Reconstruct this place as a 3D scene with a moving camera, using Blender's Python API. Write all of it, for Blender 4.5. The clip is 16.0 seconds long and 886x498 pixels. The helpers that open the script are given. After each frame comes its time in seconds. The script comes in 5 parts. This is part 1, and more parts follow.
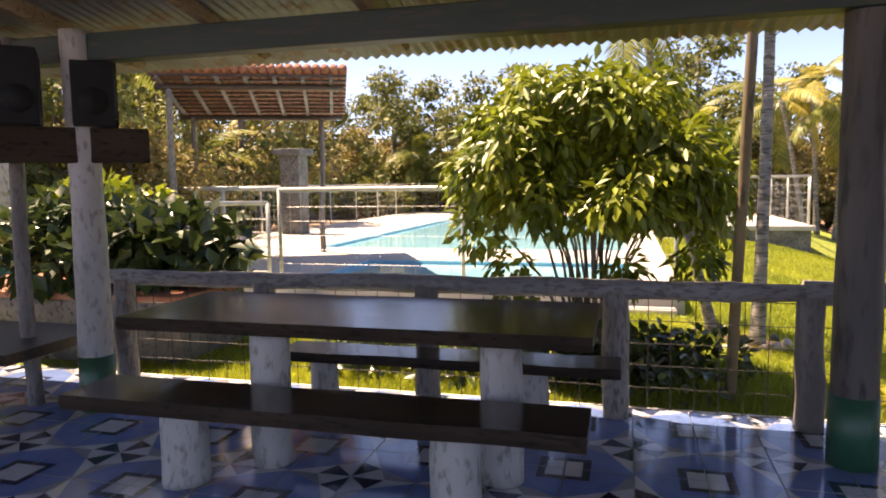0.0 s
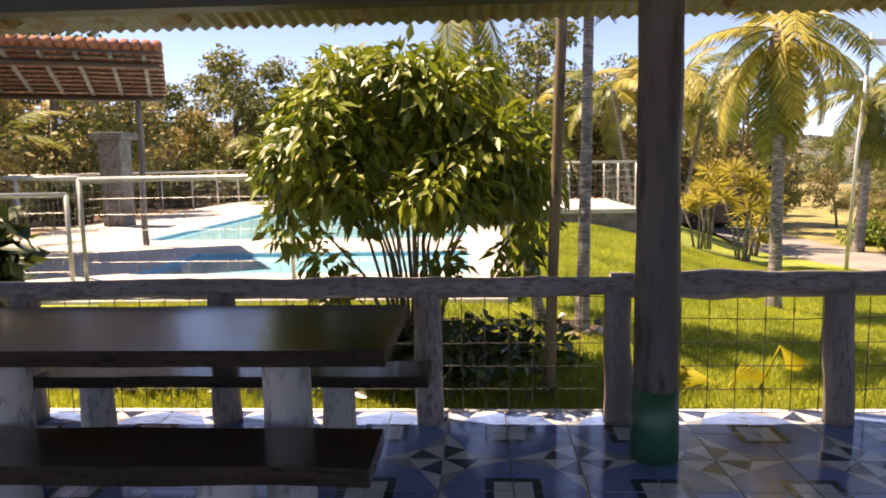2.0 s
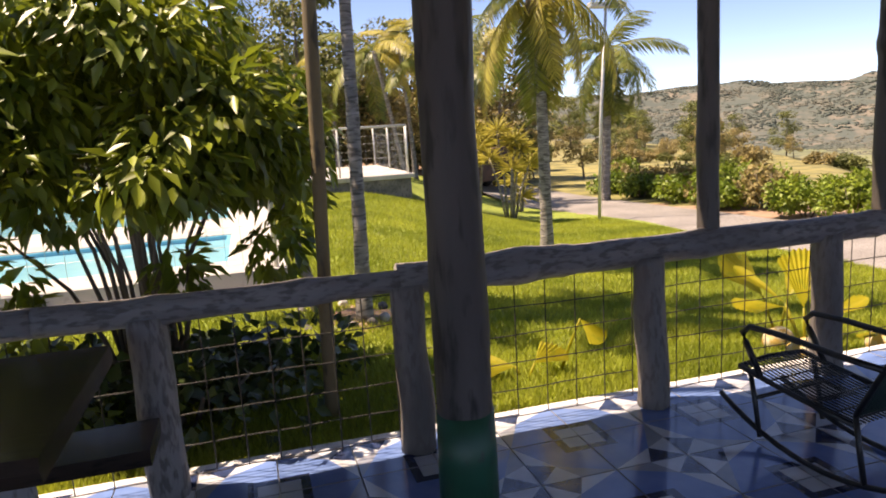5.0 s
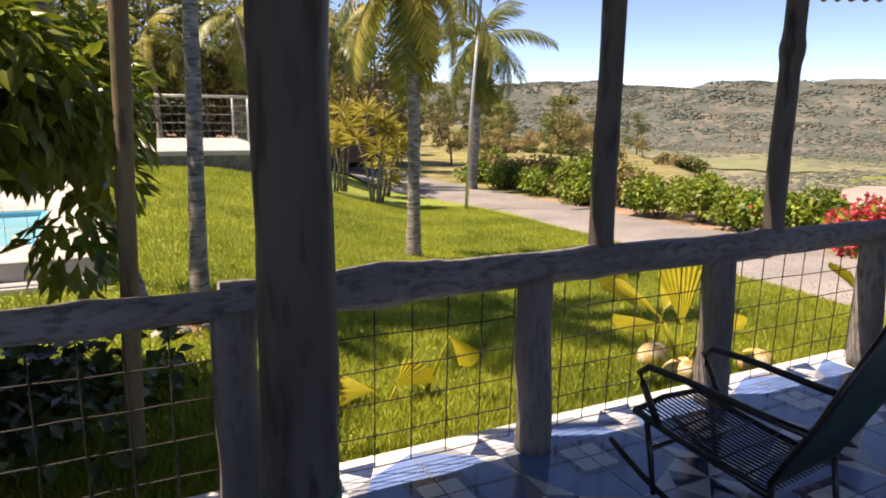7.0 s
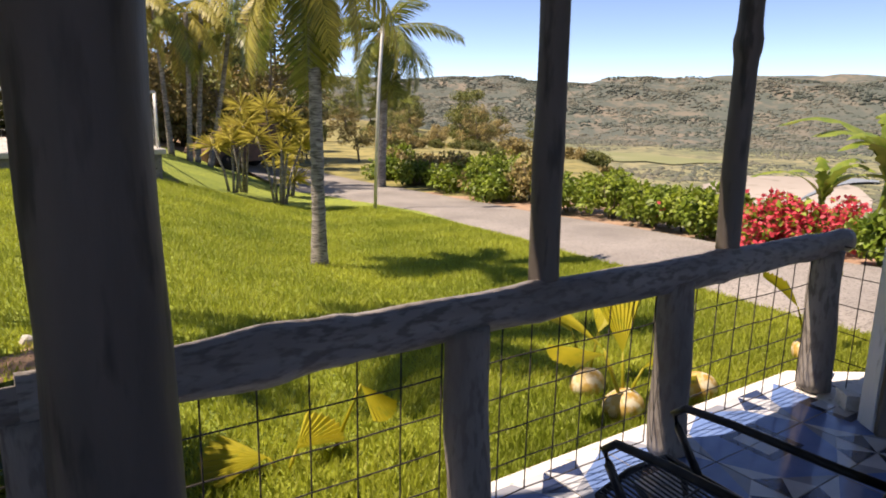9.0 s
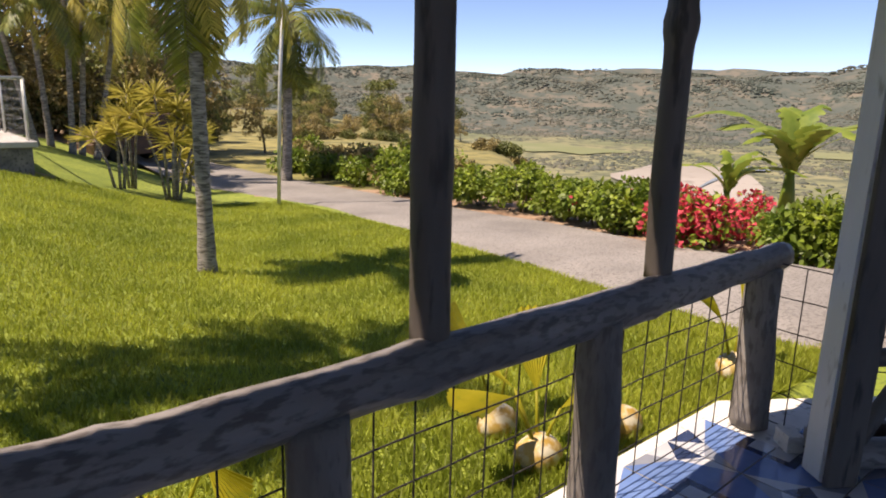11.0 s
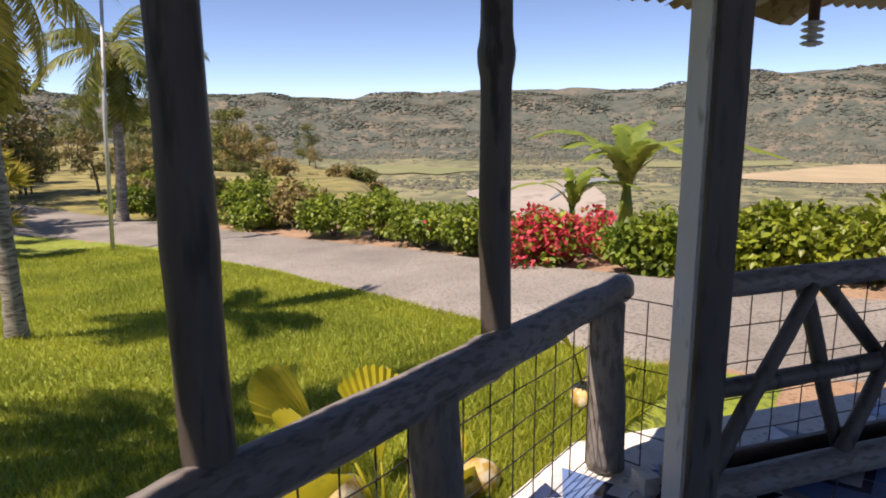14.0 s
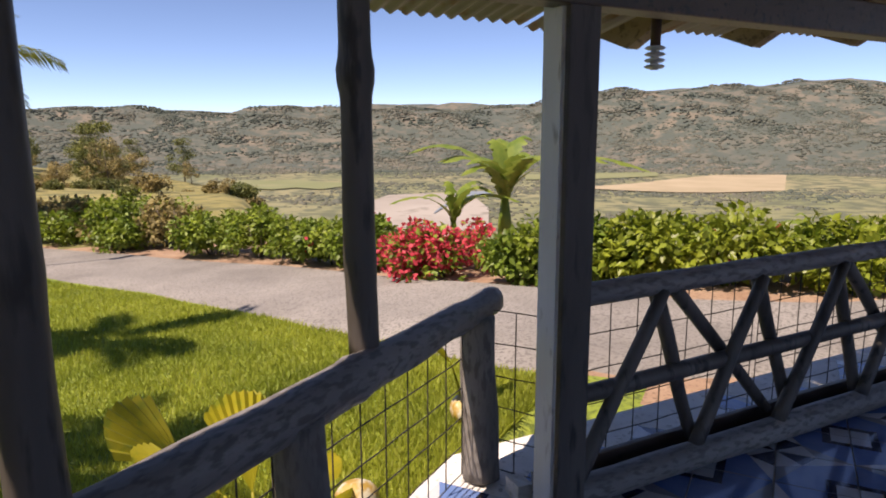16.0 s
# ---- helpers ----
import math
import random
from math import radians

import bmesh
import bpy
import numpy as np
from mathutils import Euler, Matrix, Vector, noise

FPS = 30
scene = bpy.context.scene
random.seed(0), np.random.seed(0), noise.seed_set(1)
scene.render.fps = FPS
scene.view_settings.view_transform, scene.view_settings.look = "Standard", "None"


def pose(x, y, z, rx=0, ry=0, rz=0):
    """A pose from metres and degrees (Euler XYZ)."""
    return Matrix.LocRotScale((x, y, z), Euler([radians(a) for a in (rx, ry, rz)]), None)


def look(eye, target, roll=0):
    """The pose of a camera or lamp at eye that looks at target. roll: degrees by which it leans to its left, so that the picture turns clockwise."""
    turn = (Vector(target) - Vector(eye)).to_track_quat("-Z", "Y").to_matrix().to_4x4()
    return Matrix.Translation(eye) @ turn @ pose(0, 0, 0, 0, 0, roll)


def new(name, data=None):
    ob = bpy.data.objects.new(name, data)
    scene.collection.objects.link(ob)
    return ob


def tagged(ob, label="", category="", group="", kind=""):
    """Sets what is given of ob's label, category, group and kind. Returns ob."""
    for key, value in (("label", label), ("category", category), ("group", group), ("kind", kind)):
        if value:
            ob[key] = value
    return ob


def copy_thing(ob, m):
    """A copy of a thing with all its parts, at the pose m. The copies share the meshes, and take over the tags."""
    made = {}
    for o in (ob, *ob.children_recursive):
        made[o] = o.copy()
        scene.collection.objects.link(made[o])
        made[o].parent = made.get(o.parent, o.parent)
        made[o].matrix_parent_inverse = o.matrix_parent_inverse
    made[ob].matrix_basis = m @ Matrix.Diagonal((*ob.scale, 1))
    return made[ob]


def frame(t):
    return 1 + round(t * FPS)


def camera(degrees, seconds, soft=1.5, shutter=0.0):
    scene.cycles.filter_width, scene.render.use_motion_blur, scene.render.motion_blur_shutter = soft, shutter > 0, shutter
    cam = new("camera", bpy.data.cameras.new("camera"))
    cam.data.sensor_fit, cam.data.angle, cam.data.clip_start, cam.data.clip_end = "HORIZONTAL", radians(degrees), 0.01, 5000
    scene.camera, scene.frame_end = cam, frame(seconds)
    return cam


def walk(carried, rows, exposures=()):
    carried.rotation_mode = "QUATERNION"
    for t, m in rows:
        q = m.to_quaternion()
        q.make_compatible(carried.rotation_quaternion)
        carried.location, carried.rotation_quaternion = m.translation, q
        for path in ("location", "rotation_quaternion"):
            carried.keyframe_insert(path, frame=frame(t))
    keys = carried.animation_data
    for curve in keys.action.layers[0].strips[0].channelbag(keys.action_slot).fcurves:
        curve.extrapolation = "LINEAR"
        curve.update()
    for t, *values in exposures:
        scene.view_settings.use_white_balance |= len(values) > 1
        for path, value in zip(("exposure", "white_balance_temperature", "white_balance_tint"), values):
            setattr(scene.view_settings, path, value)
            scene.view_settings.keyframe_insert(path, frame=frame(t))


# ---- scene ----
cam = camera(65.9, 16.0, soft=1.9)
PATH = [
    (0, (0.203, 0.389, 1.446), (-0.311, 2.312, 1.253), -0.8),
    (0.5, (0.231, 0.499, 1.451), (-0.181, 2.445, 1.245), -1.4),
    (1, (0.271, 0.604, 1.464), (0.035, 2.578, 1.248), -2.1),
    (1.5, (0.328, 0.695, 1.464), (0.171, 2.676, 1.237), -1.9),
    (2, (0.453, 0.797, 1.482), (0.348, 2.779, 1.238), -1.0),
    (2.5, (0.536, 0.93, 1.476), (0.532, 2.911, 1.203), -0.3),
    (3, (0.569, 1.078, 1.469), (0.659, 3.05, 1.151), -0.7),
    (3.5, (0.577, 1.262, 1.45), (0.799, 3.22, 1.108), -1.4),
    (6, (0.67, 2.03, 1.465), (1.402, 3.851, 1.081), -1.3),
    (6.5, (0.735, 2.182, 1.455), (1.581, 3.945, 1.036), 1.0),
    (7, (0.862, 2.366, 1.464), (1.749, 4.108, 1.043), 1.1),
    (7.5, (0.97, 2.517, 1.478), (1.881, 4.253, 1.081), 1.6),
    (8, (1.025, 2.634, 1.482), (1.97, 4.347, 1.064), 2.0),
    (8.5, (1.093, 2.795, 1.5), (2.109, 4.465, 1.075), 0.4),
    (9, (1.171, 2.939, 1.491), (2.283, 4.545, 1.06), 1.2),
    (11.5, (1.82, 3.509, 1.509), (3.171, 4.915, 1.066), 0.7),
    (12, (1.908, 3.596, 1.526), (3.324, 4.942, 1.099), -0.2),
    (12.5, (1.986, 3.602, 1.536), (3.449, 4.895, 1.102), 0.6),
    (13, (2.018, 3.584, 1.541), (3.505, 4.855, 1.122), 0.4),
    (13.5, (2.042, 3.556, 1.555), (3.57, 4.781, 1.149), 0.3),
    (14, (2.071, 3.522, 1.56), (3.648, 4.691, 1.179), -0.2),
    (14.5, (2.078, 3.488, 1.566), (3.704, 4.592, 1.198), -0.0),
    (15, (2.091, 3.481, 1.569), (3.769, 4.507, 1.209), -0.1),
    (15.5, (2.109, 3.479, 1.572), (3.831, 4.43, 1.214), -0.2),
    (16, (2.115, 3.466, 1.573), (3.872, 4.358, 1.231), -0.1),
]
EXPOSURES = [(0, 1.7, 9700, 27), (2, 1.44, 9400, 26), (3.5, 1.28, 8900, 25), (7, 0.96, 8000, 21), (9, 0.82, 7800, 20), (12.5, 0.58, 7550, 20), (16, 0.54, 7500, 22)]
walk(cam, [(t, look(eye, target, roll)) for t, eye, target, roll in PATH], EXPOSURES)

# ---------- world, sun ----------
SUN_DIR = Vector((-0.93 * math.cos(radians(61)), 0.37 * math.cos(radians(61)), math.sin(radians(61)))).normalized()
world = bpy.data.worlds.new("world")
scene.world = world
world.use_nodes = True
wn = world.node_tree
sky = wn.nodes.new("ShaderNodeTexSky")
sky.sky_type, sky.sun_disc = "NISHITA", False
sky.sun_elevation, sky.sun_rotation = radians(61), math.atan2(SUN_DIR.x, SUN_DIR.y)
sky.altitude = 3200
sky.air_density, sky.dust_density, sky.ozone_density = 0.62, 0.0, 4.0
wn.nodes["Background"].inputs["Strength"].default_value = 0.145
wn.links.new(sky.outputs["Color"], wn.nodes["Background"].inputs["Color"])
sun_data = bpy.data.lights.new("sun", "SUN")
sun_data.energy, sun_data.angle, sun_data.color = 4.8, radians(0.55), (1.0, 0.94, 0.84)
sun = new("sun", sun_data)
sun.matrix_world = look(SUN_DIR * 50, (0, 0, 0))

# ---------- materials ----------
def mat(name, c1, c2, scale=6.0, rough=0.7, bump=0.3, stretch=(1, 1, 1), c3=None, rough2=None, metal=0.0, fine=60.0,
        trans=0.0, rand=0.0, island=0.0, spec=0.5, bdist=0.01, spot=0.62):
    m = bpy.data.materials.new(name)
    m.use_nodes = True
    nt = m.node_tree
    n, l = nt.nodes, nt.links
    b = n["Principled BSDF"]
    b.inputs["Roughness"].default_value, b.inputs["Metallic"].default_value = rough, metal
    b.inputs["Specular IOR Level"].default_value = spec
    tc, mp = n.new("ShaderNodeTexCoord"), n.new("ShaderNodeMapping")
    mp.inputs["Scale"].default_value = stretch
    l.new(tc.outputs["Object"], mp.inputs["Vector"])
    n1, n2 = n.new("ShaderNodeTexNoise"), n.new("ShaderNodeTexNoise")
    n1.inputs["Scale"].default_value, n1.inputs["Detail"].default_value = scale, 6
    n2.inputs["Scale"].default_value, n2.inputs["Detail"].default_value = fine, 4
    l.new(mp.outputs["Vector"], n1.inputs["Vector"])
    l.new(mp.outputs["Vector"], n2.inputs["Vector"])
    r = n.new("ShaderNodeMapRange")
    r.inputs["From Min"].default_value, r.inputs["From Max"].default_value = 0.33, 0.67
    l.new(n1.outputs["Fac"], r.inputs["Value"])
    mx = n.new("ShaderNodeMix")
    mx.data_type = "RGBA"
    mx.inputs["A"].default_value, mx.inputs["B"].default_value = (*c1, 1), (*c2, 1)
    l.new(r.outputs["Result"], mx.inputs["Factor"])
    col = mx.outputs["Result"]
    if c3:
        r3, m3 = n.new("ShaderNodeMapRange"), n.new("ShaderNodeMix")
        m3.data_type = "RGBA"
        r3.inputs["From Min"].default_value, r3.inputs["From Max"].default_value = spot - 0.08, spot + 0.04
        l.new(n2.outputs["Fac"], r3.inputs["Value"])
        l.new(r3.outputs["Result"], m3.inputs["Factor"])
        l.new(col, m3.inputs["A"])
        m3.inputs["B"].default_value = (*c3, 1)
        col = m3.outputs["Result"]
    if rand or island:
        hsv, add = n.new("ShaderNodeHueSaturation"), n.new("ShaderNodeMapRange")
        add.inputs["To Min"].default_value, add.inputs["To Max"].default_value = 1 - (rand or island), 1 + (rand or island)
        if rand:
            l.new(n.new("ShaderNodeObjectInfo").outputs["Random"], add.inputs["Value"])
        else:
            l.new(n.new("ShaderNodeNewGeometry").outputs["Random Per Island"], add.inputs["Value"])
        l.new(add.outputs["Result"], hsv.inputs["Value"])
        l.new(col, hsv.inputs["Color"])
        col = hsv.outputs["Color"]
    l.new(col, b.inputs["Base Color"])
    if rough2 is not None:
        rr = n.new("ShaderNodeMapRange")
        rr.inputs["To Min"].default_value, rr.inputs["To Max"].default_value = rough, rough2
        l.new(n1.outputs["Fac"], rr.inputs["Value"])
        l.new(rr.outputs["Result"], b.inputs["Roughness"])
    if bump:
        ad, bp = n.new("ShaderNodeMath"), n.new("ShaderNodeBump")
        ad.operation = "ADD"
        l.new(n1.outputs["Fac"], ad.inputs[0])
        l.new(n2.outputs["Fac"], ad.inputs[1])
        bp.inputs["Strength"].default_value, bp.inputs["Distance"].default_value = bump, bdist
        l.new(ad.outputs["Value"], bp.inputs["Height"])
        l.new(bp.outputs["Normal"], b.inputs["Normal"])
    if trans:
        t, ms = n.new("ShaderNodeBsdfTranslucent"), n.new("ShaderNodeMixShader")
        l.new(col, t.inputs["Color"])
        ms.inputs["Fac"].default_value = trans
        l.new(b.outputs["BSDF"], ms.inputs[1])
        l.new(t.outputs["BSDF"], ms.inputs[2])
        l.new(ms.outputs["Shader"], n["Material Output"].inputs["Surface"])
    return m


M_LOG = mat("weathered_log", (0.15, 0.132, 0.12), (0.29, 0.262, 0.242), 4, 0.7, 0.5, (1, 1, 0.3), (0.14, 0.12, 0.108), fine=45, spot=0.57)
M_RAIL = mat("weathered_rail_log", (0.12, 0.108, 0.104), (0.25, 0.23, 0.222), 3, 0.42, 0.5, (0.35, 1, 1), (0.12, 0.105, 0.098), rough2=0.7, fine=45, spot=0.57)
M_COLUMN = mat("dark_stained_column", (0.055, 0.046, 0.041), (0.125, 0.106, 0.094), 4, 0.55, 0.4, (1, 1, 0.2), (0.03, 0.024, 0.02), fine=20)
M_PALE = mat("pale_painted_log", (0.33, 0.315, 0.30), (0.50, 0.48, 0.46), 4, 0.7, 0.4, (1, 1, 0.4), (0.26, 0.24, 0.22), fine=30, spot=0.62)
M_GREENP = mat("green_paint", (0.008, 0.075, 0.04), (0.015, 0.11, 0.06), 5, 0.4, 0.2, (1, 1, 0.5), (0.04, 0.05, 0.04), fine=30, spot=0.68)
M_BEAM = mat("green_black_beam", (0.010, 0.028, 0.02), (0.03, 0.045, 0.036), 4, 0.5, 0.3, (0.2, 1, 1), (0.05, 0.04, 0.03), fine=30)
M_DARKWOOD = mat("dark_wood", (0.045, 0.028, 0.018), (0.10, 0.062, 0.04), 4, 0.35, 0.25, (0.2, 1.5, 1), (0.03, 0.02, 0.015), rough2=0.5, fine=40)
M_BOARDEDGE = mat("rough_board_edge", (0.03, 0.02, 0.014), (0.06, 0.04, 0.028), 5, 0.85, 0.5, (0.3, 1.5, 1), (0.02, 0.014, 0.01), fine=40, spec=0.2)
M_TABLE = mat("varnished_table_wood", (0.035, 0.022, 0.016), (0.085, 0.055, 0.04), 4, 0.1, 0.1, (0.15, 1.5, 1), (0.03, 0.02, 0.015), rough2=0.26, fine=35, spec=0.9)
M_RAFTER = mat("pale_rafter_wood", (0.30, 0.21, 0.12), (0.42, 0.31, 0.19), 5, 0.7, 0.3, (0.3, 1, 1), (0.18, 0.12, 0.07), fine=30)
M_ROOF = mat("corrugated_zinc", (0.17, 0.16, 0.15), (0.30, 0.27, 0.24), 1.5, 0.55, 0.1, (1, 1, 1), (0.20, 0.11, 0.06), metal=0.35, fine=7, spot=0.6)
M_WHITE = mat("white_painted_post", (0.68, 0.69, 0.68), (0.8, 0.81, 0.8), 4, 0.55, 0.3, (1, 1, 0.3), (0.4, 0.38, 0.35), fine=25, spot=0.7)
M_CURB = mat("whitewashed_concrete", (0.62, 0.60, 0.57), (0.78, 0.76, 0.73), 6, 0.75, 0.3, c3=(0.4, 0.38, 0.35), fine=30, spot=0.66)
M_CONC = mat("pool_deck_concrete", (0.40, 0.38, 0.35), (0.52, 0.50, 0.47), 1.2, 0.8, 0.2, c3=(0.42, 0.39, 0.36), fine=14, spot=0.64)
M_STONE = mat("grey_stone", (0.11, 0.105, 0.10), (0.24, 0.22, 0.20), 4, 0.85, 0.6, c3=(0.06, 0.06, 0.05), fine=20, bdist=0.03)
M_WIRE = mat("dark_wire", (0.02, 0.018, 0.016), (0.045, 0.036, 0.03), 20, 0.6, 0.0)
M_STEEL = mat("black_steel_rod", (0.012, 0.012, 0.013), (0.03, 0.028, 0.027), 15, 0.35, 0.1, metal=0.2)
M_CORD = mat("dark_green_cord", (0.008, 0.03, 0.024), (0.02, 0.06, 0.045), 12, 0.5, 0.1)
M_BLACK = mat("black_plastic", (0.004, 0.004, 0.004), (0.009, 0.009, 0.009), 8, 0.8, 0.1)
M_FENCE = mat("galvanised_fence", (0.45, 0.45, 0.43), (0.6, 0.6, 0.57), 8, 0.5, 0.1, metal=0.3)
M_TERRA = mat("terracotta_tile", (0.30, 0.10, 0.055), (0.46, 0.19, 0.11), 3, 0.8, 0.3, c3=(0.2, 0.08, 0.05), fine=20)
M_PALMBARK = mat("ringed_palm_bark", (0.17, 0.155, 0.14), (0.38, 0.35, 0.32), 3, 0.85, 0.6, (1, 1, 5), (0.10, 0.09, 0.08), fine=9, spot=0.57)
M_BARK = mat("grey_bark", (0.10, 0.08, 0.06), (0.22, 0.18, 0.14), 6, 0.9, 0.5, (1, 1, 0.3), fine=20)
M_BAMBOO = mat("mossy_pole", (0.13, 0.10, 0.055), (0.22, 0.17, 0.09), 5, 0.7, 0.3, (1, 1, 0.3), (0.07, 0.06, 0.04), fine=20)
M_LEAF = mat("glossy_leaf", (0.13, 0.19, 0.018), (0.3, 0.34, 0.035), 2.5, 0.42, 0.0, trans=0.35, island=0.35)
M_BUSHLEAF = mat("drooping_shrub_leaf", (0.10, 0.155, 0.016), (0.26, 0.30, 0.03), 2.5, 0.38, 0.0, trans=0.28, island=0.4)
M_HEDGE = mat("hedge_leaf", (0.11, 0.18, 0.02), (0.28, 0.34, 0.035), 1.5, 0.5, 0.0, trans=0.35, island=0.4)
M_FROND = mat("palm_frond", (0.11, 0.16, 0.03), (0.27, 0.27, 0.055), 2, 0.45, 0.0, trans=0.35, island=0.35)
M_YFROND = mat("yellow_palm_frond", (0.33, 0.30, 0.055), (0.52, 0.45, 0.11), 2, 0.5, 0.0, trans=0.4, island=0.3)
M_BANANA = mat("banana_leaf", (0.13, 0.21, 0.03), (0.28, 0.34, 0.06), 3, 0.45, 0.1, trans=0.35)
M_FLOWER = mat("bougainvillea_bract", (0.55, 0.035, 0.06), (0.75, 0.10, 0.14), 5, 0.6, 0.0, trans=0.35, island=0.25)
M_TREE = mat("tree_leaf", (0.085, 0.11, 0.03), (0.23, 0.235, 0.06), 0.8, 0.6, 0.0, trans=0.3, island=0.45)
M_DRYTREE = mat("dry_season_leaf", (0.2, 0.165, 0.06), (0.38, 0.3, 0.12), 0.8, 0.7, 0.0, trans=0.3, island=0.4)
# distant trees: air haze is mixed into the greyed leaf colour
M_HAZED_WOODS = mat("hazed_woodland", (0.08, 0.10, 0.085), (0.15, 0.145, 0.115), 0.011, 1.0, 0.0, island=0.15, spec=0.0)
M_COCONUT = mat("yellow_coconut", (0.40, 0.24, 0.04), (0.55, 0.42, 0.16), 9, 0.6, 0.2, c3=(0.6, 0.55, 0.42), fine=14, spot=0.55)
M_DIRT = mat("bare_earth", (0.27, 0.16, 0.10), (0.38, 0.26, 0.18), 2, 0.95, 0.4, c3=(0.17, 0.11, 0.07), fine=25)
M_ROAD = mat("gravel_road", (0.20, 0.186, 0.174), (0.31, 0.288, 0.268), 0.7, 0.92, 0.6, c3=(0.15, 0.138, 0.128), fine=28, spot=0.58, bdist=0.02)
M_SAND = mat("river_sand", (0.30, 0.265, 0.23), (0.38, 0.34, 0.30), 0.01, 0.95, 0.0, c3=(0.22, 0.20, 0.17), fine=0.05, spot=0.66)
M_CROP = mat("ploughed_field", (0.33, 0.27, 0.17), (0.41, 0.33, 0.22), 0.02, 0.95, 0.0)
M_RIVER = mat("river_water", (0.20, 0.24, 0.27), (0.25, 0.28, 0.31), 0.05, 0.55, 0.1, fine=0.5)
M_POOL = mat("pool_water", (0.18, 0.48, 0.60), (0.26, 0.58, 0.68), 1.2, 0.06, 0.15, fine=5)
M_POOLIN = mat("pool_lining", (0.10, 0.40, 0.55), (0.16, 0.50, 0.64), 2, 0.4, 0.0)
M_BLADE = mat("lawn_blade", (0.22, 0.275, 0.03), (0.43, 0.46, 0.06), 0.7, 0.6, 0.0, trans=0.5, island=0.3)
# dark leaf, lowered further so the colour itself holds the shade
M_SHADED_ORNAMENT = mat("shaded_ornamental_leaf", (0.022, 0.045, 0.014), (0.075, 0.11, 0.03), 2, 0.35, 0.0, trans=0.2, island=0.4)
M_INSUL = mat("white_porcelain", (0.5, 0.5, 0.48), (0.65, 0.65, 0.62), 10, 0.25, 0.0)
M_RUST = mat("rusty_brown_metal", (0.05, 0.028, 0.02), (0.11, 0.055, 0.035), 4, 0.6, 0.2, fine=20)

# ---------- mesh helpers ----------
def mesh_ob(name, verts, faces, material, parent=None, smooth=False, label=""):
    me = bpy.data.meshes.new(name)
    me.from_pydata([tuple(v) for v in verts], [], faces)
    if smooth:
        me.polygons.foreach_set("use_smooth", [True] * len(me.polygons))
    for m in (material if isinstance(material, (list, tuple)) else [material]):
        me.materials.append(m)
    me.update()
    ob = new(name, me)
    if parent:
        ob.parent = parent
    if label:
        ob["label"] = label
    return ob


def part(name, bm, material, parent=None, label=""):
    """Links a bmesh as one mesh object under a thing or part."""
    me = bpy.data.meshes.new(name)
    bmesh.ops.recalc_face_normals(bm, faces=bm.faces)
    bm.to_mesh(me)
    bm.free()
    me.materials.append(material)
    ob = new(name, me)
    if parent:
        ob.parent = parent
    if label:
        ob["label"] = label
    return ob


def thing(name, label, category, group="", at=(0, 0, 0), rz=0, kind=""):
    ob = new(name)
    ob.matrix_basis = pose(*at, 0, 0, rz)
    ob.empty_display_size = 0.1
    return tagged(ob, label, category, group, kind)


def tube_data(path, radii, segs=10, wob=0.0, seed=0.0, caps=True):
    """Rings along a path; wob roughens the radius."""
    V, F = [], []
    pts = [Vector(p) for p in path]
    whole = (pts[-1] - pts[0]).normalized()
    ref = Vector((1, 0, 0)) if abs(whole.z) > 0.8 else Vector((0, 0, 1))
    for i, p in enumerate(pts):
        d = (pts[min(i + 1, len(pts) - 1)] - pts[max(i - 1, 0)]).normalized()
        a = d.cross(ref).normalized()
        b = d.cross(a)
        r = radii[i] if isinstance(radii, (list, tuple)) else radii
        for k in range(segs):
            t = 2 * math.pi * k / segs
            q = a * math.cos(t) + b * math.sin(t)
            rr = r * (1 + wob * noise.noise((q * 1.3 + p * 3.0) + Vector((seed, seed * 1.7, 0))))
            V.append(p + q * rr)
    n = len(pts)
    for i in range(n - 1):
        for k in range(segs):
            k2 = (k + 1) % segs
            F.append((i * segs + k, i * segs + k2, (i + 1) * segs + k2, (i + 1) * segs + k))
    if caps:
        F.append(tuple(range(segs))[::-1])
        F.append(tuple((n - 1) * segs + k for k in range(segs)))
    return V, F


def tube(name, path, radii, material, parent=None, segs=10, wob=0.0, seed=0.0, label=""):
    V, F = tube_data(path, radii, segs, wob, seed)
    return mesh_ob(name, V, F, material, parent, True, label)


def merge(datas):
    V, F = [], []
    for v, f in datas:
        o = len(V)
        V += v
        F += [tuple(i + o for i in q) for q in f]
    return V, F


def box(name, lo, hi, material, parent=None, bevel=0.006, label="", rot=None):
    bm = bmesh.new()
    bmesh.ops.create_cube(bm, size=1)
    for v in bm.verts:
        v.co = Vector([lo[i] + (v.co[i] + 0.5) * (hi[i] - lo[i]) for i in range(3)])
    if bevel:
        bmesh.ops.bevel(bm, geom=bm.edges[:], offset=bevel, segments=2, affect="EDGES", profile=0.6)
    if rot:
        bmesh.ops.transform(bm, matrix=rot, verts=bm.verts)
    return part(name, bm, material, parent, label)


